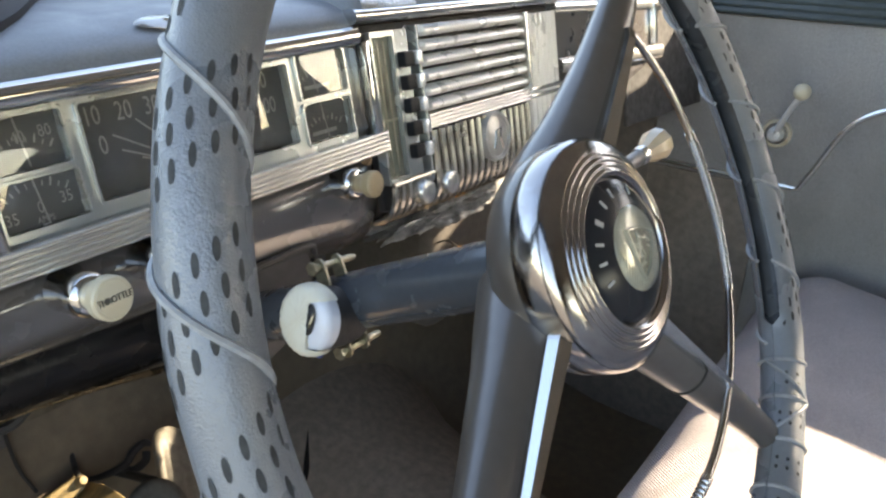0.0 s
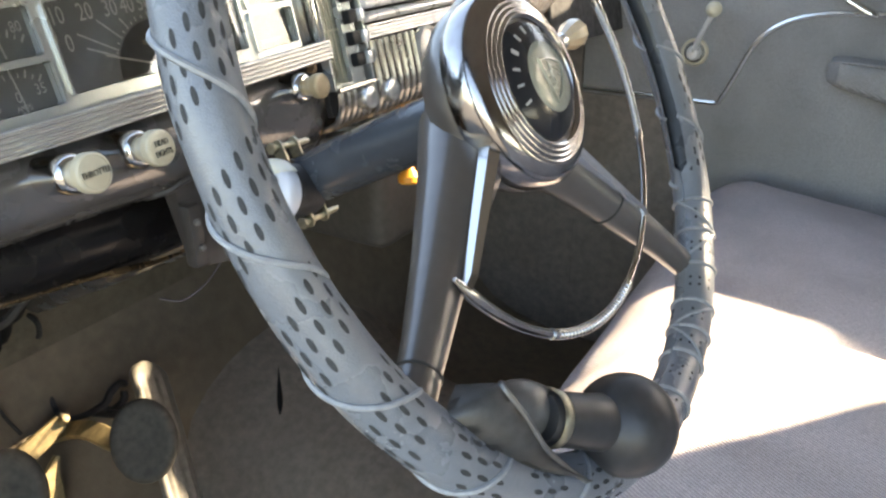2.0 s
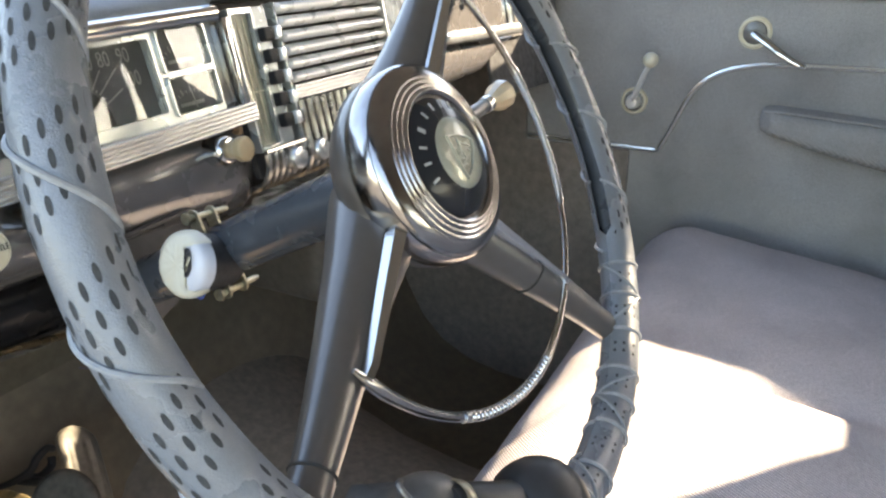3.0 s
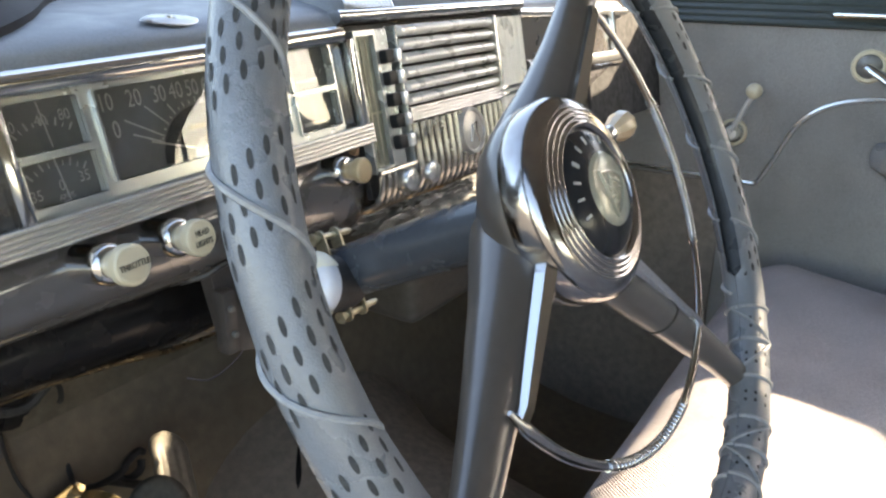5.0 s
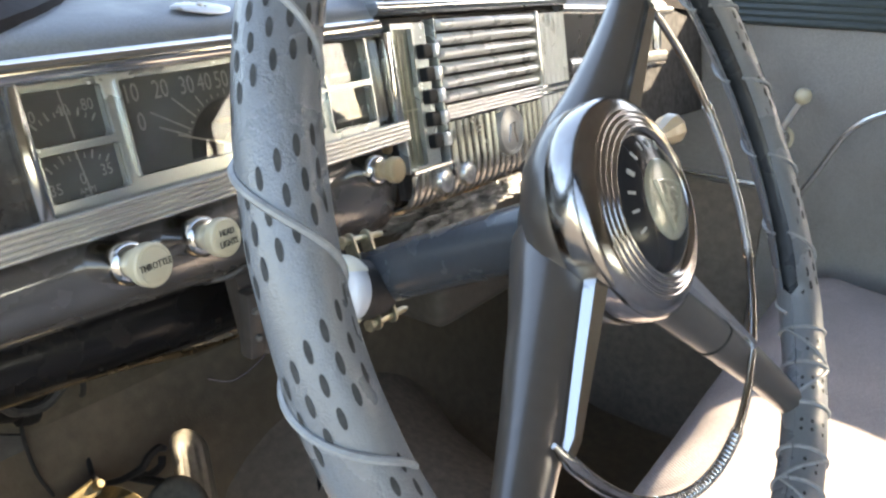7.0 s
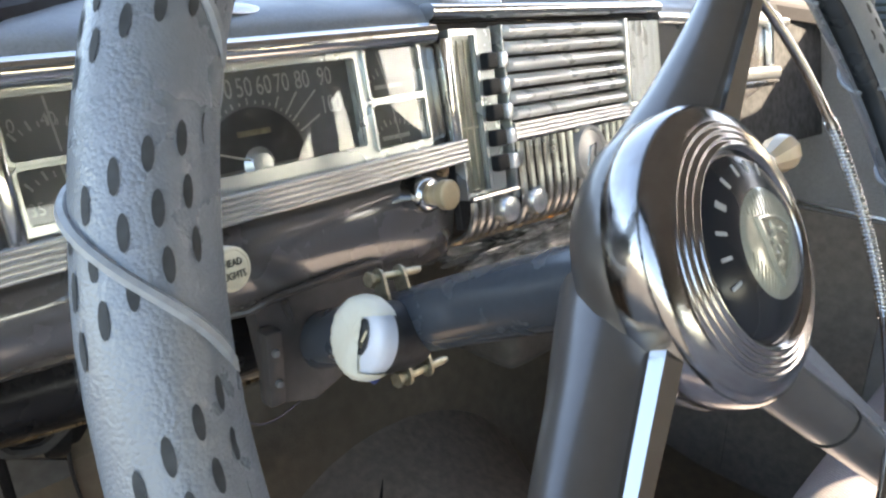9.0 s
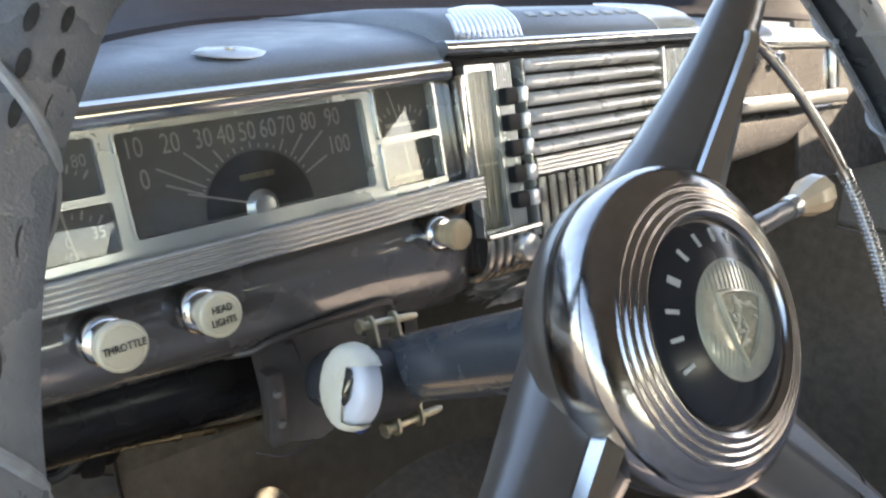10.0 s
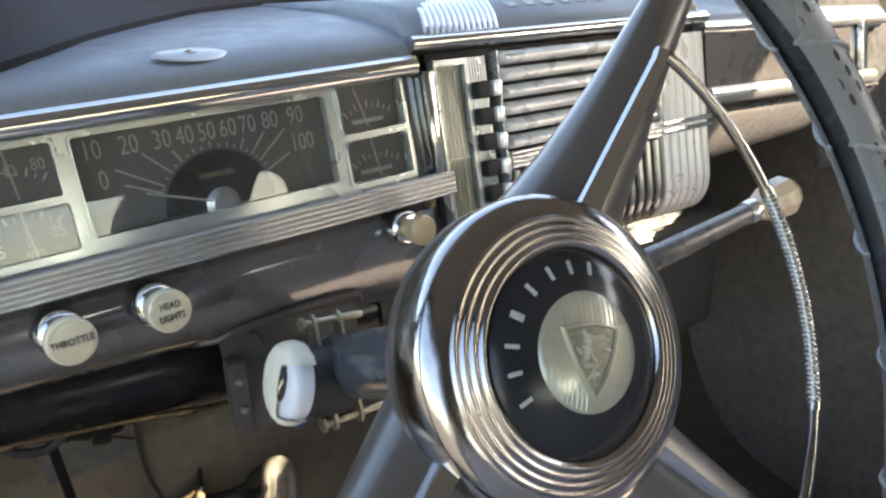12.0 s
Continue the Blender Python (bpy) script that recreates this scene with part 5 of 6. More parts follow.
nd = (polar(0.1652, -131.0, 0.0105) - bc).normalized()
bm = bmesh.new()
lathe(bm, [(0, 0.0), (0.0135, 0.012), (0.0122, 0.026), (0.0114, 0.052), (0.010, 0.056), (0, 0.056)], 28, toward(bc, nd))
part("neck", bm, BLACK_BALL, ball)
bm = bmesh.new()
lathe(bm, [(0.0, 0.048), (0.0116, 0.048), (0.0124, 0.0490), (0.0128, 0.0525), (0.0120, 0.0540)], 32, toward(bc, nd))
part("collar", bm, ZINC, ball, "narrow brass-tinted collar")
# rounded cast body behind the neck, and a broad sheet-metal saddle round the rim with a rolled lip
bm = bmesh.new()
along = (polar(0.162, -127, 0.008) - polar(0.162, -135, 0.004)).normalized()
m_ = tilt_to(polar(0.1615, -131.5, 0.0045), along, (0, 0, 1)) @ Matrix.Diagonal((0.0120, 0.0112, 0.0190, 1))
bmesh.ops.create_uvsphere(bm, u_segments=28, v_segments=18, radius=1.0, matrix=m_)
part("clamp_body", bm, OLD_ALLOY, ball, "dull grey cast clamp body", smooth=60)
LIP = smooth_path([polar(0.1600, -141.5, 0.0130), polar(0.1645, -143.2, 0.0185), polar(0.1714, -138.6, 0.0205), polar(0.1795, -133.5, 0.0195), polar(0.1850, -126.0, 0.0150), polar(0.1900, -121.0, 0.0128)], 6)
FOOT = smooth_path([polar(0.1660, -146.5, 0.0030), rim_point(-148.0, 150, RIM_T + 0.0010), rim_point(-146.0, 130, RIM_T + 0.0010), rim_point(-141.0, 117, RIM_T + 0.0010), rim_point(-132.5, 108, RIM_T + 0.0010), rim_point(-122.5, 100, RIM_T + 0.0010)], 6)
bm = bmesh.new()
rows = []
for f in (0.0, 0.2, 0.4, 0.6, 0.8, 1.0):
    rows.append([bm.verts.new(p.lerp(q, f) + Vector((0, 0, 0.0035 * math.sin(math.pi * f)))) for p, q in zip(LIP, FOOT)])
for a, b in zip(rows, rows[1:]):
    for k in range(len(a) - 1):
        bm.faces.new((a[k], a[k + 1], b[k + 1], b[k]))
bmesh.ops.solidify(bm, geom=bm.faces[:], thickness=0.0012)
part("saddle", bm, OLD_ALLOY, ball, "dull sheet-metal saddle", smooth=60)
bm = bmesh.new()
tube(bm, LIP, 0.0013, 8)
part("clamp_edge", bm, OLD_ALLOY, ball, "rolled lip of the saddle")

# ---- steering column ----
def on_column(h, side=0.0, up=0.0):
    """A point beside the column's axis: h along it from the wheel, side to the right, up off it."""
    return HUB + NRM * h + E1 * side + E2 * up


column = thing("steering_column", "dark blue-grey painted steering column tube", "steering column")
bm = bmesh.new()
lathe(bm, [(0.0, -0.62), (0.0170, -0.62), (0.0170, -0.285), (0.0170, -0.19), (0.0170, -0.046), (0.0, -0.046)], 40, WHEEL)
part("tube", bm, COLUMN_PAINT, column)
# bracket that carries it under the dash
bracket = thing("column_bracket", "painted steel bracket holding the column under the dash", "bracket")
BRACKET = mat("bracket_paint", (0.058, 0.052, 0.050), 0.4, grain=0.2, grain_scale=150, stain=0.4, stain_scale=30)
bm = bmesh.new()
plate(bm, [(0.270, -0.004), (0.284, 0.004), (0.352, 0.004), (0.357, -0.010), (0.352, -0.050), (0.300, -0.068), (0.278, -0.062), (0.273, -0.050)], 0.0, 0.012, pose(0, 0.424, 0.897, -10, 0, 0))
part("flange", bm, BRACKET, bracket)
bm = bmesh.new()
tube(bm, smooth_path([(0.256, 0.436, 0.889), (0.268, 0.424, 0.893), (0.284, 0.418, 0.8995), (0.348, 0.417, 0.902), (0.3585, 0.419, 0.894)], 5), 0.0022, 8)
part("bead", bm, BRACKET, bracket)
bm = bmesh.new()
tube(bm, smooth_path([(0.288, 0.421, 0.893), (0.296, 0.424, 0.870), (0.304, 0.430, 0.850), (0.318, 0.436, 0.838)], 5), 0.0022, 8)
part("rolled_edge", bm, BRACKET, bracket)
bm = bmesh.new()
box(bm, 0.2665, 0.2775, 0.4080, 0.4200, 0.838, 0.884, 0.003)
part("strap", bm, BRACKET, bracket, "dull black clamp strap")
for p in ((0.2715, 0.4075, 0.872), (0.2725, 0.4075, 0.853)):
    bm = bmesh.new()
    lathe(bm, [(0, 0.003), (0.002, 0.0025), (0.0026, 0.0)], 12, toward(p, (-0.2, -1, 0.1)))
    part("rivet", bm, OLD_ALLOY, bracket)

# gear lever on the column
lever = thing("gear_lever", "grey column gear lever with a faceted ivory knob", "gear lever")
p0, p1 = on_column(-0.095, 0.018, -0.004), Vector((0.510, 0.252, 0.966))
bm = bmesh.new()
mid = p0.lerp(p1, 0.5) + Vector((0, -0.004, 0.004))
pts = smooth_path([p0, p0.lerp(mid, 0.4) + Vector((0, 0, 0.001)), mid, p1], 6)
tube(bm, pts, [0.0100 - 0.0048 * i / (len(pts) - 1) for i in range(len(pts))], 16)
part("arm", bm, LEVER_PAINT, lever)
d = (p1 - mid).normalized()
bm = bmesh.new()
lathe(bm, [(0, -0.006), (0.0062, -0.006), (0.0068, -0.002), (0.0066, 0.001), (0.0, 0.001)], 20, toward(p1, d))
part("ferrule", bm, CHROME_SATIN, lever)
bm = bmesh.new()
lathe(bm, [(0, 0.0), (0.0058, 0.0), (0.0068, 0.005), (0.0098, 0.013), (0.0117, 0.020), (0.0115, 0.026), (0.0085, 0.0315), (0.004, 0.0335), (0, 0.034)], 10, toward(p1, d))
part("knob", bm, AMBER, lever, "faceted amber-tinted ivory knob", smooth=20)

# ---- clamp-on signal switch ----
sw = thing("signal_switch", "clamp-on signal switch with a cracked white cap", "switch")
SW_AXIS = Vector((-0.95, 0.03, 0.28)).normalized()
SW_M = tilt_to(Vector((0.2724, 0.3352, 0.9064)), SW_AXIS, (0.03, 0.05, 1))  # z out of the cap, y up, x away from the driver's lap
bm = bmesh.new()
lathe(bm, [(0, -0.034), (0.0150, -0.034), (0.0172, -0.026), (0.0180, -0.012), (0.0180, -0.004), (0, -0.004)], 40, SW_M)
part("housing", bm, BLACK_DULL, sw, "black switch housing")
CAP = [(0.0196, -0.0075), (0.0203, -0.0050), (0.0204, -0.0022), (0.0199, 0.0008), (0.0186, 0.0030), (0.0165, 0.0045), (0.0135, 0.0053), (0.0100, 0.0057), (0.0060, 0.0060), (0.00001, 0.0061)]
INNER = [(max(0.00001, r - 0.0013), h - 0.0014) for r, h in CAP]
bm = bmesh.new()
SEG = 144
rings = [[bm.verts.new((r * math.cos(2 * math.pi * k / SEG), r * math.sin(2 * math.pi * k / SEG), h)) for k in range(SEG)] for r, h in CAP + INNER[::-1]]
for a, b in zip(rings, rings[1:]):
    for k in range(SEG):
        k2 = (k + 1) % SEG
        bm.faces.new((a[k], a[k2], b[k2], b[k]))
CAP_SIDE = 1.0 if SW_M.to_3x3().col[0].y < 0 else -1.0
# broken away on the side towards the driver, but for the upper and lower edge
BREAK = [((0.0058 * CAP_SIDE, 0, 0), (CAP_SIDE, 0.10, 0)), ((0.0058 * CAP_SIDE, 0.0118, 0), (0.33 * CAP_SIDE, -1, 0)), ((0, -0.0150, 0), (-0.12 * CAP_SIDE, 1, 0))]
for co, no in BREAK:
    bmesh.ops.bisect_plane(bm, geom=bm.verts[:] + bm.edges[:] + bm.faces[:], plane_co=co, plane_no=no)
gone = [f for f in bm.faces if all((f.calc_center_median() - Vector(co)).dot(Vector(no)) > 0 for co, no in BREAK)]
bmesh.ops.delete(bm, geom=gone, context="FACES")
for v in bm.verts:
    v.co += 0.0005 * noise.noise_vector(v.co * 420)
bmesh.ops.delete(bm, geom=[v for v in bm.verts if not v.link_faces], context="VERTS")
moved(bm, SW_M)
part("cap", bm, WHITE_CAP, sw, "yellowed white plastic cap, broken on one side", smooth=60)
bm = bmesh.new()
lathe(bm, [(0.0185, -0.0070), (0.0187, -0.0020), (0.0180, 0.0008), (0.0160, 0.0026), (0.0120, 0.0036), (0.0, 0.0040)], 48, SW_M)
part("lens", bm, BLUE_WHITE, sw, "milky blue-white lens", smooth=60)
bm = bmesh.new()
lathe(bm, [(0, 0.0), (0.0034, -0.0002), (0.0044, -0.0010)], 14, SW_M @ Matrix.Translation((0.0062 * CAP_SIDE, 0.0022, 0.0056)) @ Matrix.Diagonal((0.95, 2.0, 1, 1)))
part("broken_hole", bm, BLACK_DULL, sw, "dark ragged hole")
bm = bmesh.new()
tube(bm, [SW_M @ Vector(p) for p in ((0.0062 * CAP_SIDE, -0.0035, 0.0042), (0.0090 * CAP_SIDE, 0.0010, 0.0068), (0.0096 * CAP_SIDE, 0.0055, 0.0058), (0.0080 * CAP_SIDE, 0.0068, 0.0036))], 0.0008, 6)
part("stub", bm, ZINC, sw, "short bright metal tongue")
# two strap clamps round the column, each drawn tight by a screw
for s, base, tip in ((1, Vector((0.2928, 0.3472, 0.9269)), Vector((0.3222, 0.3466, 0.9245))), (-1, Vector((0.2895, 0.3243, 0.8832)), Vector((0.3200, 0.3249, 0.8818)))):
    d = (tip - base).normalized()
    bm = bmesh.new()
    tube(bm, [base - d * 0.004, base.lerp(tip, 0.9), tip], [0.0021, 0.0021, 0.0013], 10)
    lathe(bm, [(0, -0.0055), (0.0040, -0.0050), (0.0042, -0.0030), (0, -0.0028)], 6, toward(base, d))
    part("screw", bm, ZINC, sw, "zinc clamp screw")
    for u in (0.06, 0.52):
        # a rounded ear, bent up out of the strap
        bm = bmesh.new()
        c = base.lerp(tip, u)
        m_ = tilt_to(c, d, E2 * s)
        out = [(-0.0046, -0.0120), (0.0046, -0.0120)] + arc(0, 0.0, 0.0046, 0, 180, 8)
        lo_, hi_ = [[bm.verts.new(m_ @ Vector((x, y, z))) for x, y in out] for z in (-0.0008, 0.0008)]
        for k in range(len(out)):
            bm.faces.new((lo_[k], lo_[(k + 1) % len(out)], hi_[(k + 1) % len(out)], hi_[k]))
        bm.faces.new(lo_)
        bm.faces.new(hi_[::-1])
        part("clamp_ear", bm, ZINC, sw)
bm = bmesh.new()
low = SW_M @ Vector((0.008 * CAP_SIDE, -0.018, -0.003))
tube(bm, smooth_path([low, low + Vector((0.005, 0.002, -0.004)), low + Vector((0.011, 0.004, -0.002))], 6), 0.0009, 8)
part("wire", bm, BLUE, sw, "short blue wire")

# ---- under the dash ----
duct = thing("heater_duct", "glossy black duct hanging under the dash", "duct")
bm = bmesh.new()
tube(bm, [(-0.085, 0.462, 0.880), (0.10, 0.468, 0.874), (0.27, 0.478, 0.8595), (0.40, 0.49, 0.852)], [0.0205, 0.0245, 0.0315, 0.034], 28)
part("tube", bm, mat("old_black_enamel", (0.006, 0.006, 0.007), 0.24, spec=0.3, stain=0.3, stain_scale=20, stain_color=(0.03, 0.025, 0.02), rough_var=0.1), duct, smooth=60)
# the duct's golden highlight, modelled as a tapering gold-brown bead
bm = bmesh.new()
tube(bm, smooth_path([(0.12, 0.4525, 0.8550), (0.21, 0.4525, 0.8440), (0.275, 0.4535, 0.8325), (0.36, 0.4612, 0.8275)], 6), [0.0006, 0.0006, 0.0007, 0.0008, 0.0010, 0.0013, 0.0017, 0.0021, 0.0024, 0.0025, 0.0024, 0.0021, 0.0017, 0.0013, 0.0010, 0.0008, 0.0006, 0.0005, 0.0004], 8)
part("glint_bead", bm, mat("gold_glint", (0.15, 0.10, 0.055), 0.3, 0.8, stain=0.5, stain_scale=40, stain_color=(0.1, 0.07, 0.04), rough_var=0.1), duct, "gold-brown bead shaped as the glint along the duct's lower edge")
bm = bmesh.new()
lathe(bm, [(0.034, -0.006), (0.0365, -0.006), (0.0365, 0.006), (0.034, 0.006)], 32, toward((0.395, 0.4896, 0.8522), (1, 0.09, -0.05)), closed=True)
part("end_collar", bm, BLACK_DULL, duct)
wire = thing("loose_wire", "thin loose wire hanging under the dash", "wire")
bm = bmesh.new()
tube(bm, smooth_path([(0.352, 0.470, 0.815), (0.3607, 0.50, 0.7805), (0.3409, 0.50, 0.7688), (0.3168, 0.50, 0.7652), (0.2957, 0.50, 0.7768)], 6), 0.0006, 6)
part("strand", bm, mat("mauve_wire", (0.10, 0.085, 0.11), 0.45), wire)
bag = thing("crumpled_plastic", "crumpled clear plastic wrap stuffed under the radio", "plastic wrap")
bm = bmesh.new()
bmesh.ops.create_icosphere(bm, subdivisions=5, radius=1.0)
for v in bm.verts:
    p = v.co.copy()
    k = 1 + 0.30 * noise.noise(p * 2.6) + 0.34 * abs(noise.noise(p * 6.5)) + 0.12 * noise.noise(p * 15)
    v.co = Vector((p.x * 0.105, p.y * 0.024, p.z * 0.0135)) * k
moved(bm, Matrix.Translation((0.600, 0.472, 0.859)) @ pose(0, 0, 0, 12, -2, 0))
part("wrap", bm, mat("cloudy_plastic", (0.24, 0.245, 0.245), 0.16, grain=0.4, grain_scale=80, spec=1.0), bag, smooth=30)

# ---- pedals ----
gas = thing("accelerator_pedal", "long worn metal accelerator pedal with rounded tip", "pedal")
gm = tilt_to((0.3825, 0.675, 0.6103), (0.286, 0.55, 0.785), (0, 1, 0))
bm = bmesh.new()
rings = []
for z in [-0.385, -0.30, -0.20, -0.12, -0.06, -0.024] + [-0.0225 + 0.0225 * math.sin(radians(a)) for a in (15, 35, 55, 75, 88)]:
    half = 0.0222 if z < -0.0225 else 0.0222 * math.sqrt(max(0.0, 1 - ((z + 0.0225) / 0.0226) ** 2))
    bend = 0.010 * max(0.0, (z + 0.03) / 0.03) ** 2
    ring = []
    for k in range(19):
        u = -1 + 2 * k / 18
        groove = 0.0011 * math.cos(u * math.pi * 4) * min(1.0, max(0.0, (-z - 0.012) / 0.03))
        ring.append(bm.verts.new(gm @ Vector((u * half, -0.0050 * math.sqrt(max(0.0, 1 - u ** 4)) - groove + bend, z))))
    ring += [bm.verts.new(gm @ Vector((u * half, 0.004 + bend, z))) for u in (1.0, 0.0, -1.0)]
    rings.append(ring)
for a, b in zip(rings, rings[1:]):
    for k in range(len(a)):
        k2 = (k + 1) % len(a)
        bm.faces.new((a[k], a[k2], b[k2], b[k]))
bm.faces.new(rings[0])
bm.faces.new(rings[-1][::-1])
part("tread", bm, TREAD, gas, "grooved tread, worn pale at the tip", smooth=70)
bm = bmesh.new()
tube(bm, [gm @ Vector(p) for p in ((0, 0.004, -0.06), (0, 0.05, -0.05), (0.0, 0.115, -0.03))], 0.005, 8)
part("rod", bm, BLACK_DULL, gas)


def strap(bm, pts, wide, thick, up):
    """A flat bar along points; up is the way its broad face looks."""
    path = smooth_path(pts, 6)
    prev = None
    for k, p in enumerate(path):
        t = (path[min(k + 1, len(path) - 1)] - path[max(k - 1, 0)]).normalized()
        side = t.cross(Vector(up)).normalized()
        n_ = side.cross(t)
        w = wide if not isinstance(wide, tuple) else wide[0] + (wide[1] - wide[0]) * k / (len(path) - 1)
        ring = [bm.verts.new(p + side * x * w / 2 + n_ * y * thick / 2) for x, y in ((-1, -0.6), (-0.9, -1), (0.9, -1), (1, -0.6), (1, 0.6), (0.9, 1), (-0.9, 1), (-1, 0.6))]
        if prev:
            for i in range(8):
                bm.faces.new((prev[i], prev[(i + 1) % 8], ring[(i + 1) % 8], ring[i]))
        else:
            bm.faces.new(ring)
        prev = ring
    bm.faces.new(prev[::-1])
    return bm


def foot_pedal(name, at, n_, r, arms):
    ped = thing(name, "round rubber-faced pedal on a flat steel arm", "pedal", "floor pedals")
    m_ = tilt_to(at, n_, (0.1, 0.2, 1)) @ Matrix.Diagonal((0.86, 1.12, 1, 1))
    bm = bmesh.new()
    lathe(bm, [(0, 0.0035), (r * 0.60, 0.0045), (r * 0.70, 0.0066), (r * 0.88, 0.006), (r * 0.97, 0.003), (r, -0.001), (r * 0.97, -0.006), (r * 0.85, -0.009), (0, -0.009)], 44, m_)
    part("pad", bm, PAD, ped, "worn dusty round rubber pad", smooth=50)
    for pts, wide, up, label in arms:
        bm = bmesh.new()
        strap(bm, pts, wide, 0.007, up)
        part("arm", bm, PEDAL_METAL, ped, label)


foot_pedal("brake_pedal", (0.2935, 0.566, 0.606), (-0.62, -0.58, 0.53), 0.0360, [
    ([(0.298, 0.572, 0.600), (0.297, 0.620, 0.580), (0.3005, 0.660, 0.572), (0.3044, 0.700, 0.558), (0.3064, 0.752, 0.529), (0.300, 0.80, 0.50)], 0.021, (-0.35, -0.35, 0.85), "worn flat steel arm, bent")])
foot_pedal("clutch_pedal", (0.166, 0.560, 0.640), (-0.55, -0.55, 0.62), 0.0360, [
    ([(0.172, 0.566, 0.632), (0.186, 0.62, 0.585), (0.205, 0.70, 0.535), (0.22, 0.735, 0.50)], 0.024, (-0.62, 0.05, 0.78), "dusty flat steel arm")])
lever_bar = thing("clutch_lever", "yellowed flat steel lever in the sun on the toe board", "lever")
bm = bmesh.new()
strap(bm, [(0.2100, 0.740, 0.518), (0.2345, 0.736, 0.5295), (0.2693, 0.731, 0.5445), (0.302, 0.7255, 0.5610)], (0.034, 0.017), 0.007, (0.25, -0.80, 0.55))
part("bar", bm, PEDAL_METAL, lever_bar)
bm = bmesh.new()
lathe(bm, [(0, 0.006), (0.004, 0.005), (0.006, 0.0), (0.006, -0.004)], 14, toward((0.3025, 0.7215, 0.5640), (0.1, -0.8, 0.6)))
part("pin_head", bm, PEDAL_METAL, lever_bar)
bm = bmesh.new()
strap(bm, [(0.2500, 0.700, 0.478), (0.2620, 0.706, 0.503), (0.2700, 0.711, 0.518), (0.2815, 0.715, 0.5325)], (0.036, 0.006), 0.006, (0.1, -0.80, 0.60))
part("web", bm, PEDAL_METAL, lever_bar)
link = thing("pedal_joint", "dark greasy pedal linkage beside the accelerator", "linkage")
bm = bmesh.new()
tube(bm, smooth_path([(0.300, 0.724, 0.563), (0.3294, 0.73, 0.5484), (0.3547, 0.73, 0.5476), (0.365, 0.73, 0.557), (0.378, 0.73, 0.562), (0.390, 0.74, 0.550), (0.395, 0.784, 0.53)], 5), [0.0026 + 0.0022 * math.sin(math.pi * i / 30) for i in range(31)], 8)
part("joint", bm, BLACK_DULL, link)
bm = bmesh.new()
tube(bm, smooth_path([(0.352, 0.735, 0.543), (0.362, 0.73, 0.534), (0.378, 0.73, 0.537), (0.384, 0.735, 0.545)], 5), 0.0048, 8)
part("clevis", bm, BLACK_DULL, link)
bm = bmesh.new()
tube(bm, smooth_path([(0.317, 0.768, 0.566), (0.312, 0.752, 0.555), (0.304, 0.726, 0.5655)], 4), 0.0030, 8)
part("pin", bm, BLACK_DULL, link)
# bare firewall furniture
board = thing("torn_insulation", "torn pale grey insulation board on the firewall", "insulation")
bm = bmesh.new()
plate(bm, [(0.168, 0.6600), (0.193, 0.6540), (0.2193, 0.6440), (0.240, 0.6330), (0.2650, 0.6200), (0.2640, 0.5920), (0.2425, 0.5972), (0.2303, 0.5939), (0.2200, 0.602), (0.2071, 0.6060), (0.196, 0.600), (0.1843, 0.5951), (0.170, 0.601)], 0.7790, 0.7845)
part("sheet", bm, mat("grey_board", (0.125, 0.12, 0.112), 0.9, grain=0.25, grain_scale=60, stain=0.6, stain_scale=20, stain_color=(0.07, 0.062, 0.05)), board)
cable = thing("pedal_cable", "thin black cable running down the firewall", "cable")
bm = bmesh.new()
tube(bm, smooth_path([(0.262, 0.776, 0.70), (0.2621, 0.775, 0.651), (0.2612, 0.772, 0.614), (0.2635, 0.765, 0.580), (0.272, 0.758, 0.55)], 6), 0.0020, 8)
part("strand", bm, RUBBER, cable)
clip_ = thing("cable_clip", "small black hanging clip on the firewall", "clip")
bm = bmesh.new()
tube(bm, smooth_path([(0.327, 0.786, 0.664), (0.3255, 0.768, 0.660), (0.3240, 0.766, 0.648), (0.3245, 0.772, 0.641)], 5), 0.0030, 8)
part("hook", bm, RUBBER, clip_)
hose = thing("rubber_hose", "thin black rubber hose sagging under the dash", "hose")
bm = bmesh.new()
tube(bm, smooth_path([(0.10, 0.48, 0.862), (0.143, 0.485, 0.838), (0.156, 0.49, 0.824), (0.172, 0.49, 0.820), (0.186, 0.49, 0.828), (0.200, 0.48, 0.842)], 6), 0.0034, 8)
part("tubing", bm, RUBBER, hose)
loom = thing("wiring_bundle", "black taped wiring bundle sagging behind the heater duct", "wiring")
bm = bmesh.new()
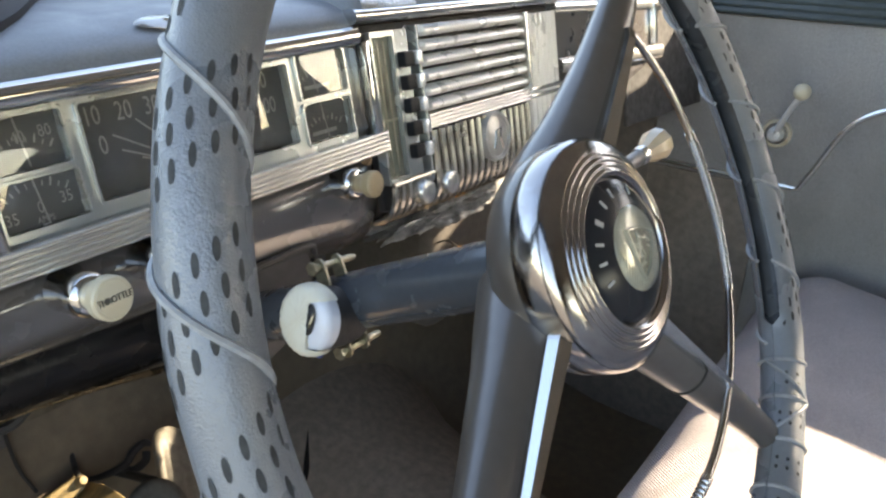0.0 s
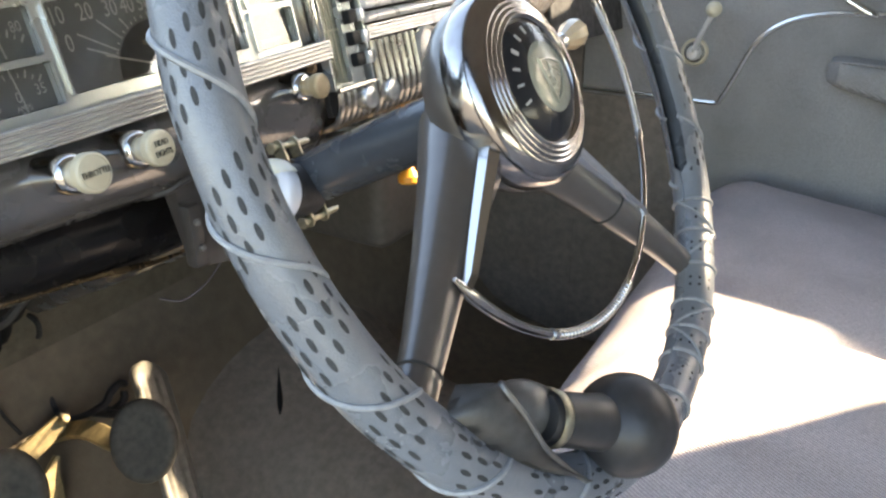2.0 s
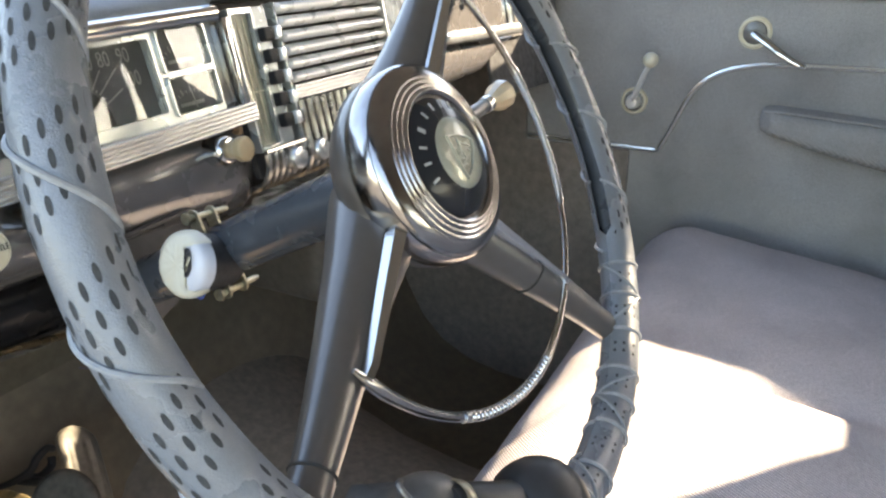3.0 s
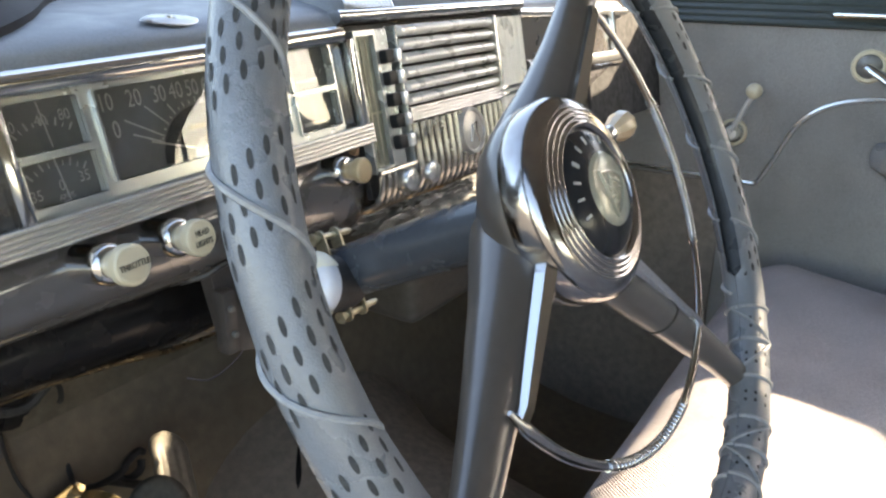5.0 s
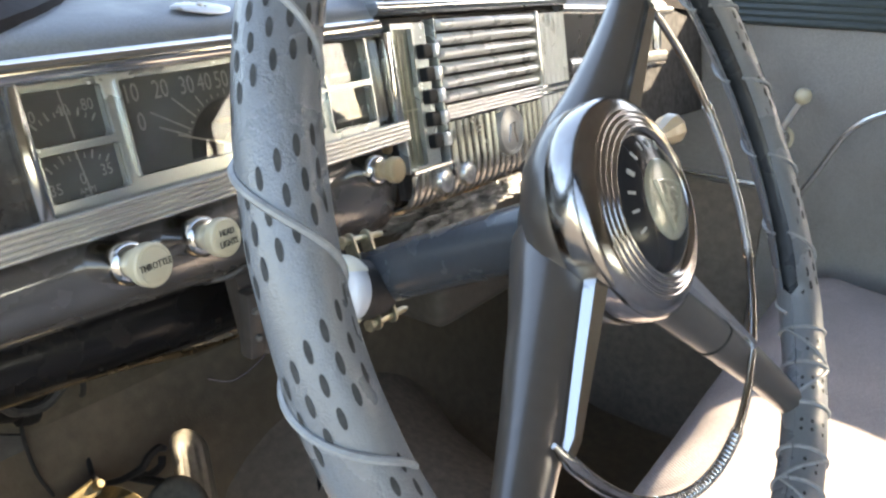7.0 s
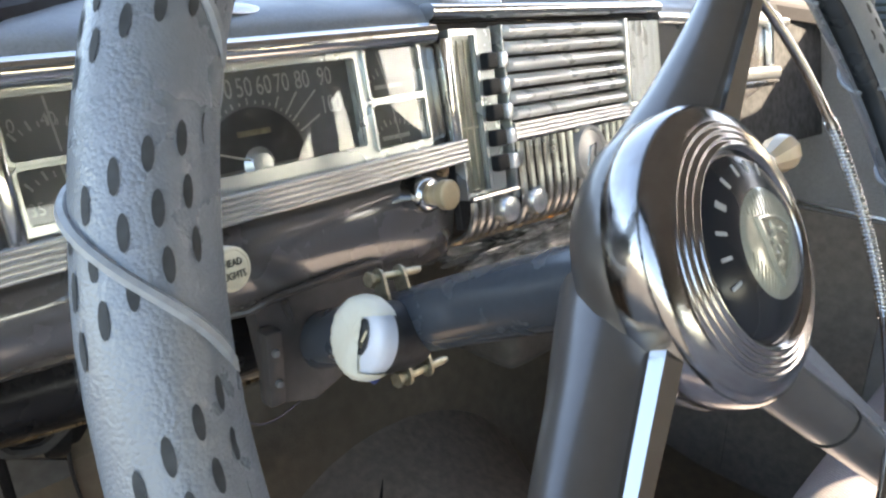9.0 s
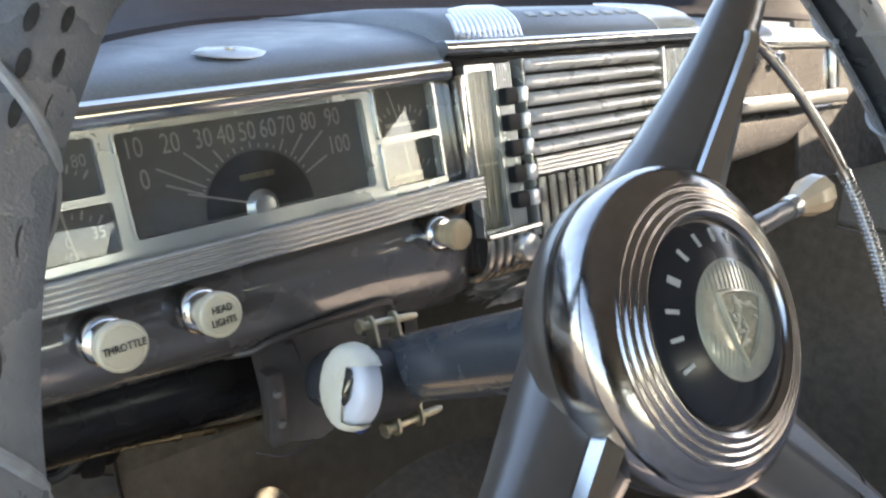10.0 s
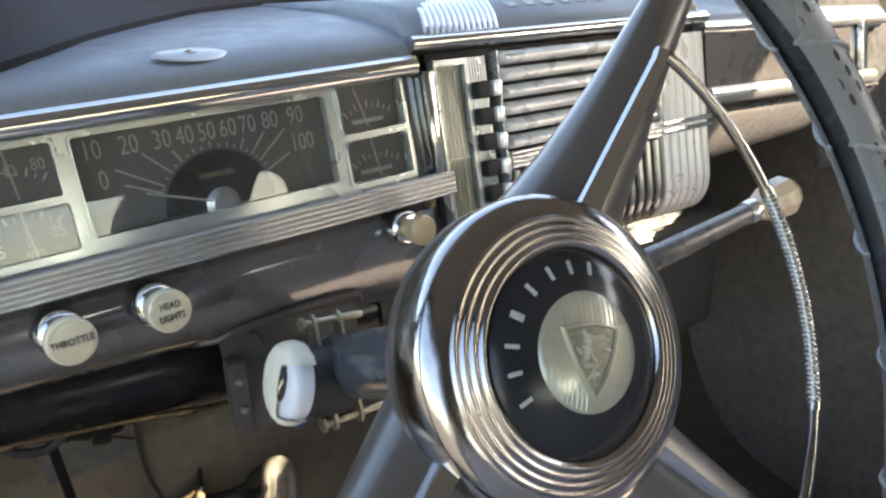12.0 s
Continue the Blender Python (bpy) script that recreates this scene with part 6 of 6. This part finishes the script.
path = smooth_path([(0.08, 0.485, 0.872), (0.115, 0.570, 0.822), (0.148, 0.630, 0.792), (0.178, 0.642, 0.768), (0.204, 0.642, 0.750), (0.226, 0.640, 0.744), (0.238, 0.612, 0.778), (0.246, 0.500, 0.858)], 6)
tube(bm, path, [0.016 + 0.012 * math.exp(-((i / len(path) - 0.42) / 0.16) ** 2) + 0.004 * noise.noise(Vector((i * 0.45, 2, 1))) - 0.006 * max(0.0, i / len(path) - 0.6) for i in range(len(path))], 14)
part("loom", bm, TAPE, loom)
bm = bmesh.new()
tube(bm, smooth_path([(0.168, 0.640, 0.772), (0.1775, 0.642, 0.744), (0.1815, 0.646, 0.700), (0.184, 0.652, 0.668)], 5), 0.0042, 8)
part("cable_end", bm, TAPE, loom, "loose black cable end")
for u in (0.34, 0.52, 0.66):
    k = int(u * len(path))
    d = Vector(path[k + 1]) - Vector(path[k - 1])
    bm = bmesh.new()
    lathe(bm, [(0.010, -0.008), (0.0235, -0.007), (0.0245, 0.0), (0.0235, 0.007), (0.010, 0.008)], 14, toward(path[k], d))
    part("tape_wrap", bm, TAPE, loom)
# added box, no known part: keeps the sun beam off the firewall
heater = thing("sun_block_box", "dark box added under the passenger side of the dash to block sun", "heater")
bm = bmesh.new()
box(bm, 0.600, 0.860, 0.500, 0.7838, 0.690, 0.840, 0.022, seg=4)
part("case", bm, mat("block_box_paint", (0.075, 0.068, 0.062), 0.6, grain=0.2, grain_scale=120, stain=0.5, stain_scale=18, stain_color=(0.05, 0.045, 0.04), bump=0.2), heater, smooth=50)
# small orange body on a lead, set by place and colour only
pigtail = thing("orange_piece", "small orange piece on a thin lead beside the dark box", "connector")
bm = bmesh.new()
tube(bm, smooth_path([(0.592, 0.456, 0.809), (0.600, 0.478, 0.810), (0.616, 0.505, 0.795)], 5), 0.0011, 6)
part("lead", bm, RUBBER, pigtail)
bm = bmesh.new()
lathe(bm, [(0, 0.008), (0.004, 0.008), (0.006, 0.003), (0.0120, -0.005), (0.0120, -0.011), (0.010, -0.013), (0, -0.013)], 24, toward((0.592, 0.455, 0.804), (0.15, 0.1, 1)))
part("body", bm, mat("orange_plastic", (0.90, 0.38, 0.05), 0.4, grain=0.1, grain_scale=200), pigtail, "bright orange plastic body")
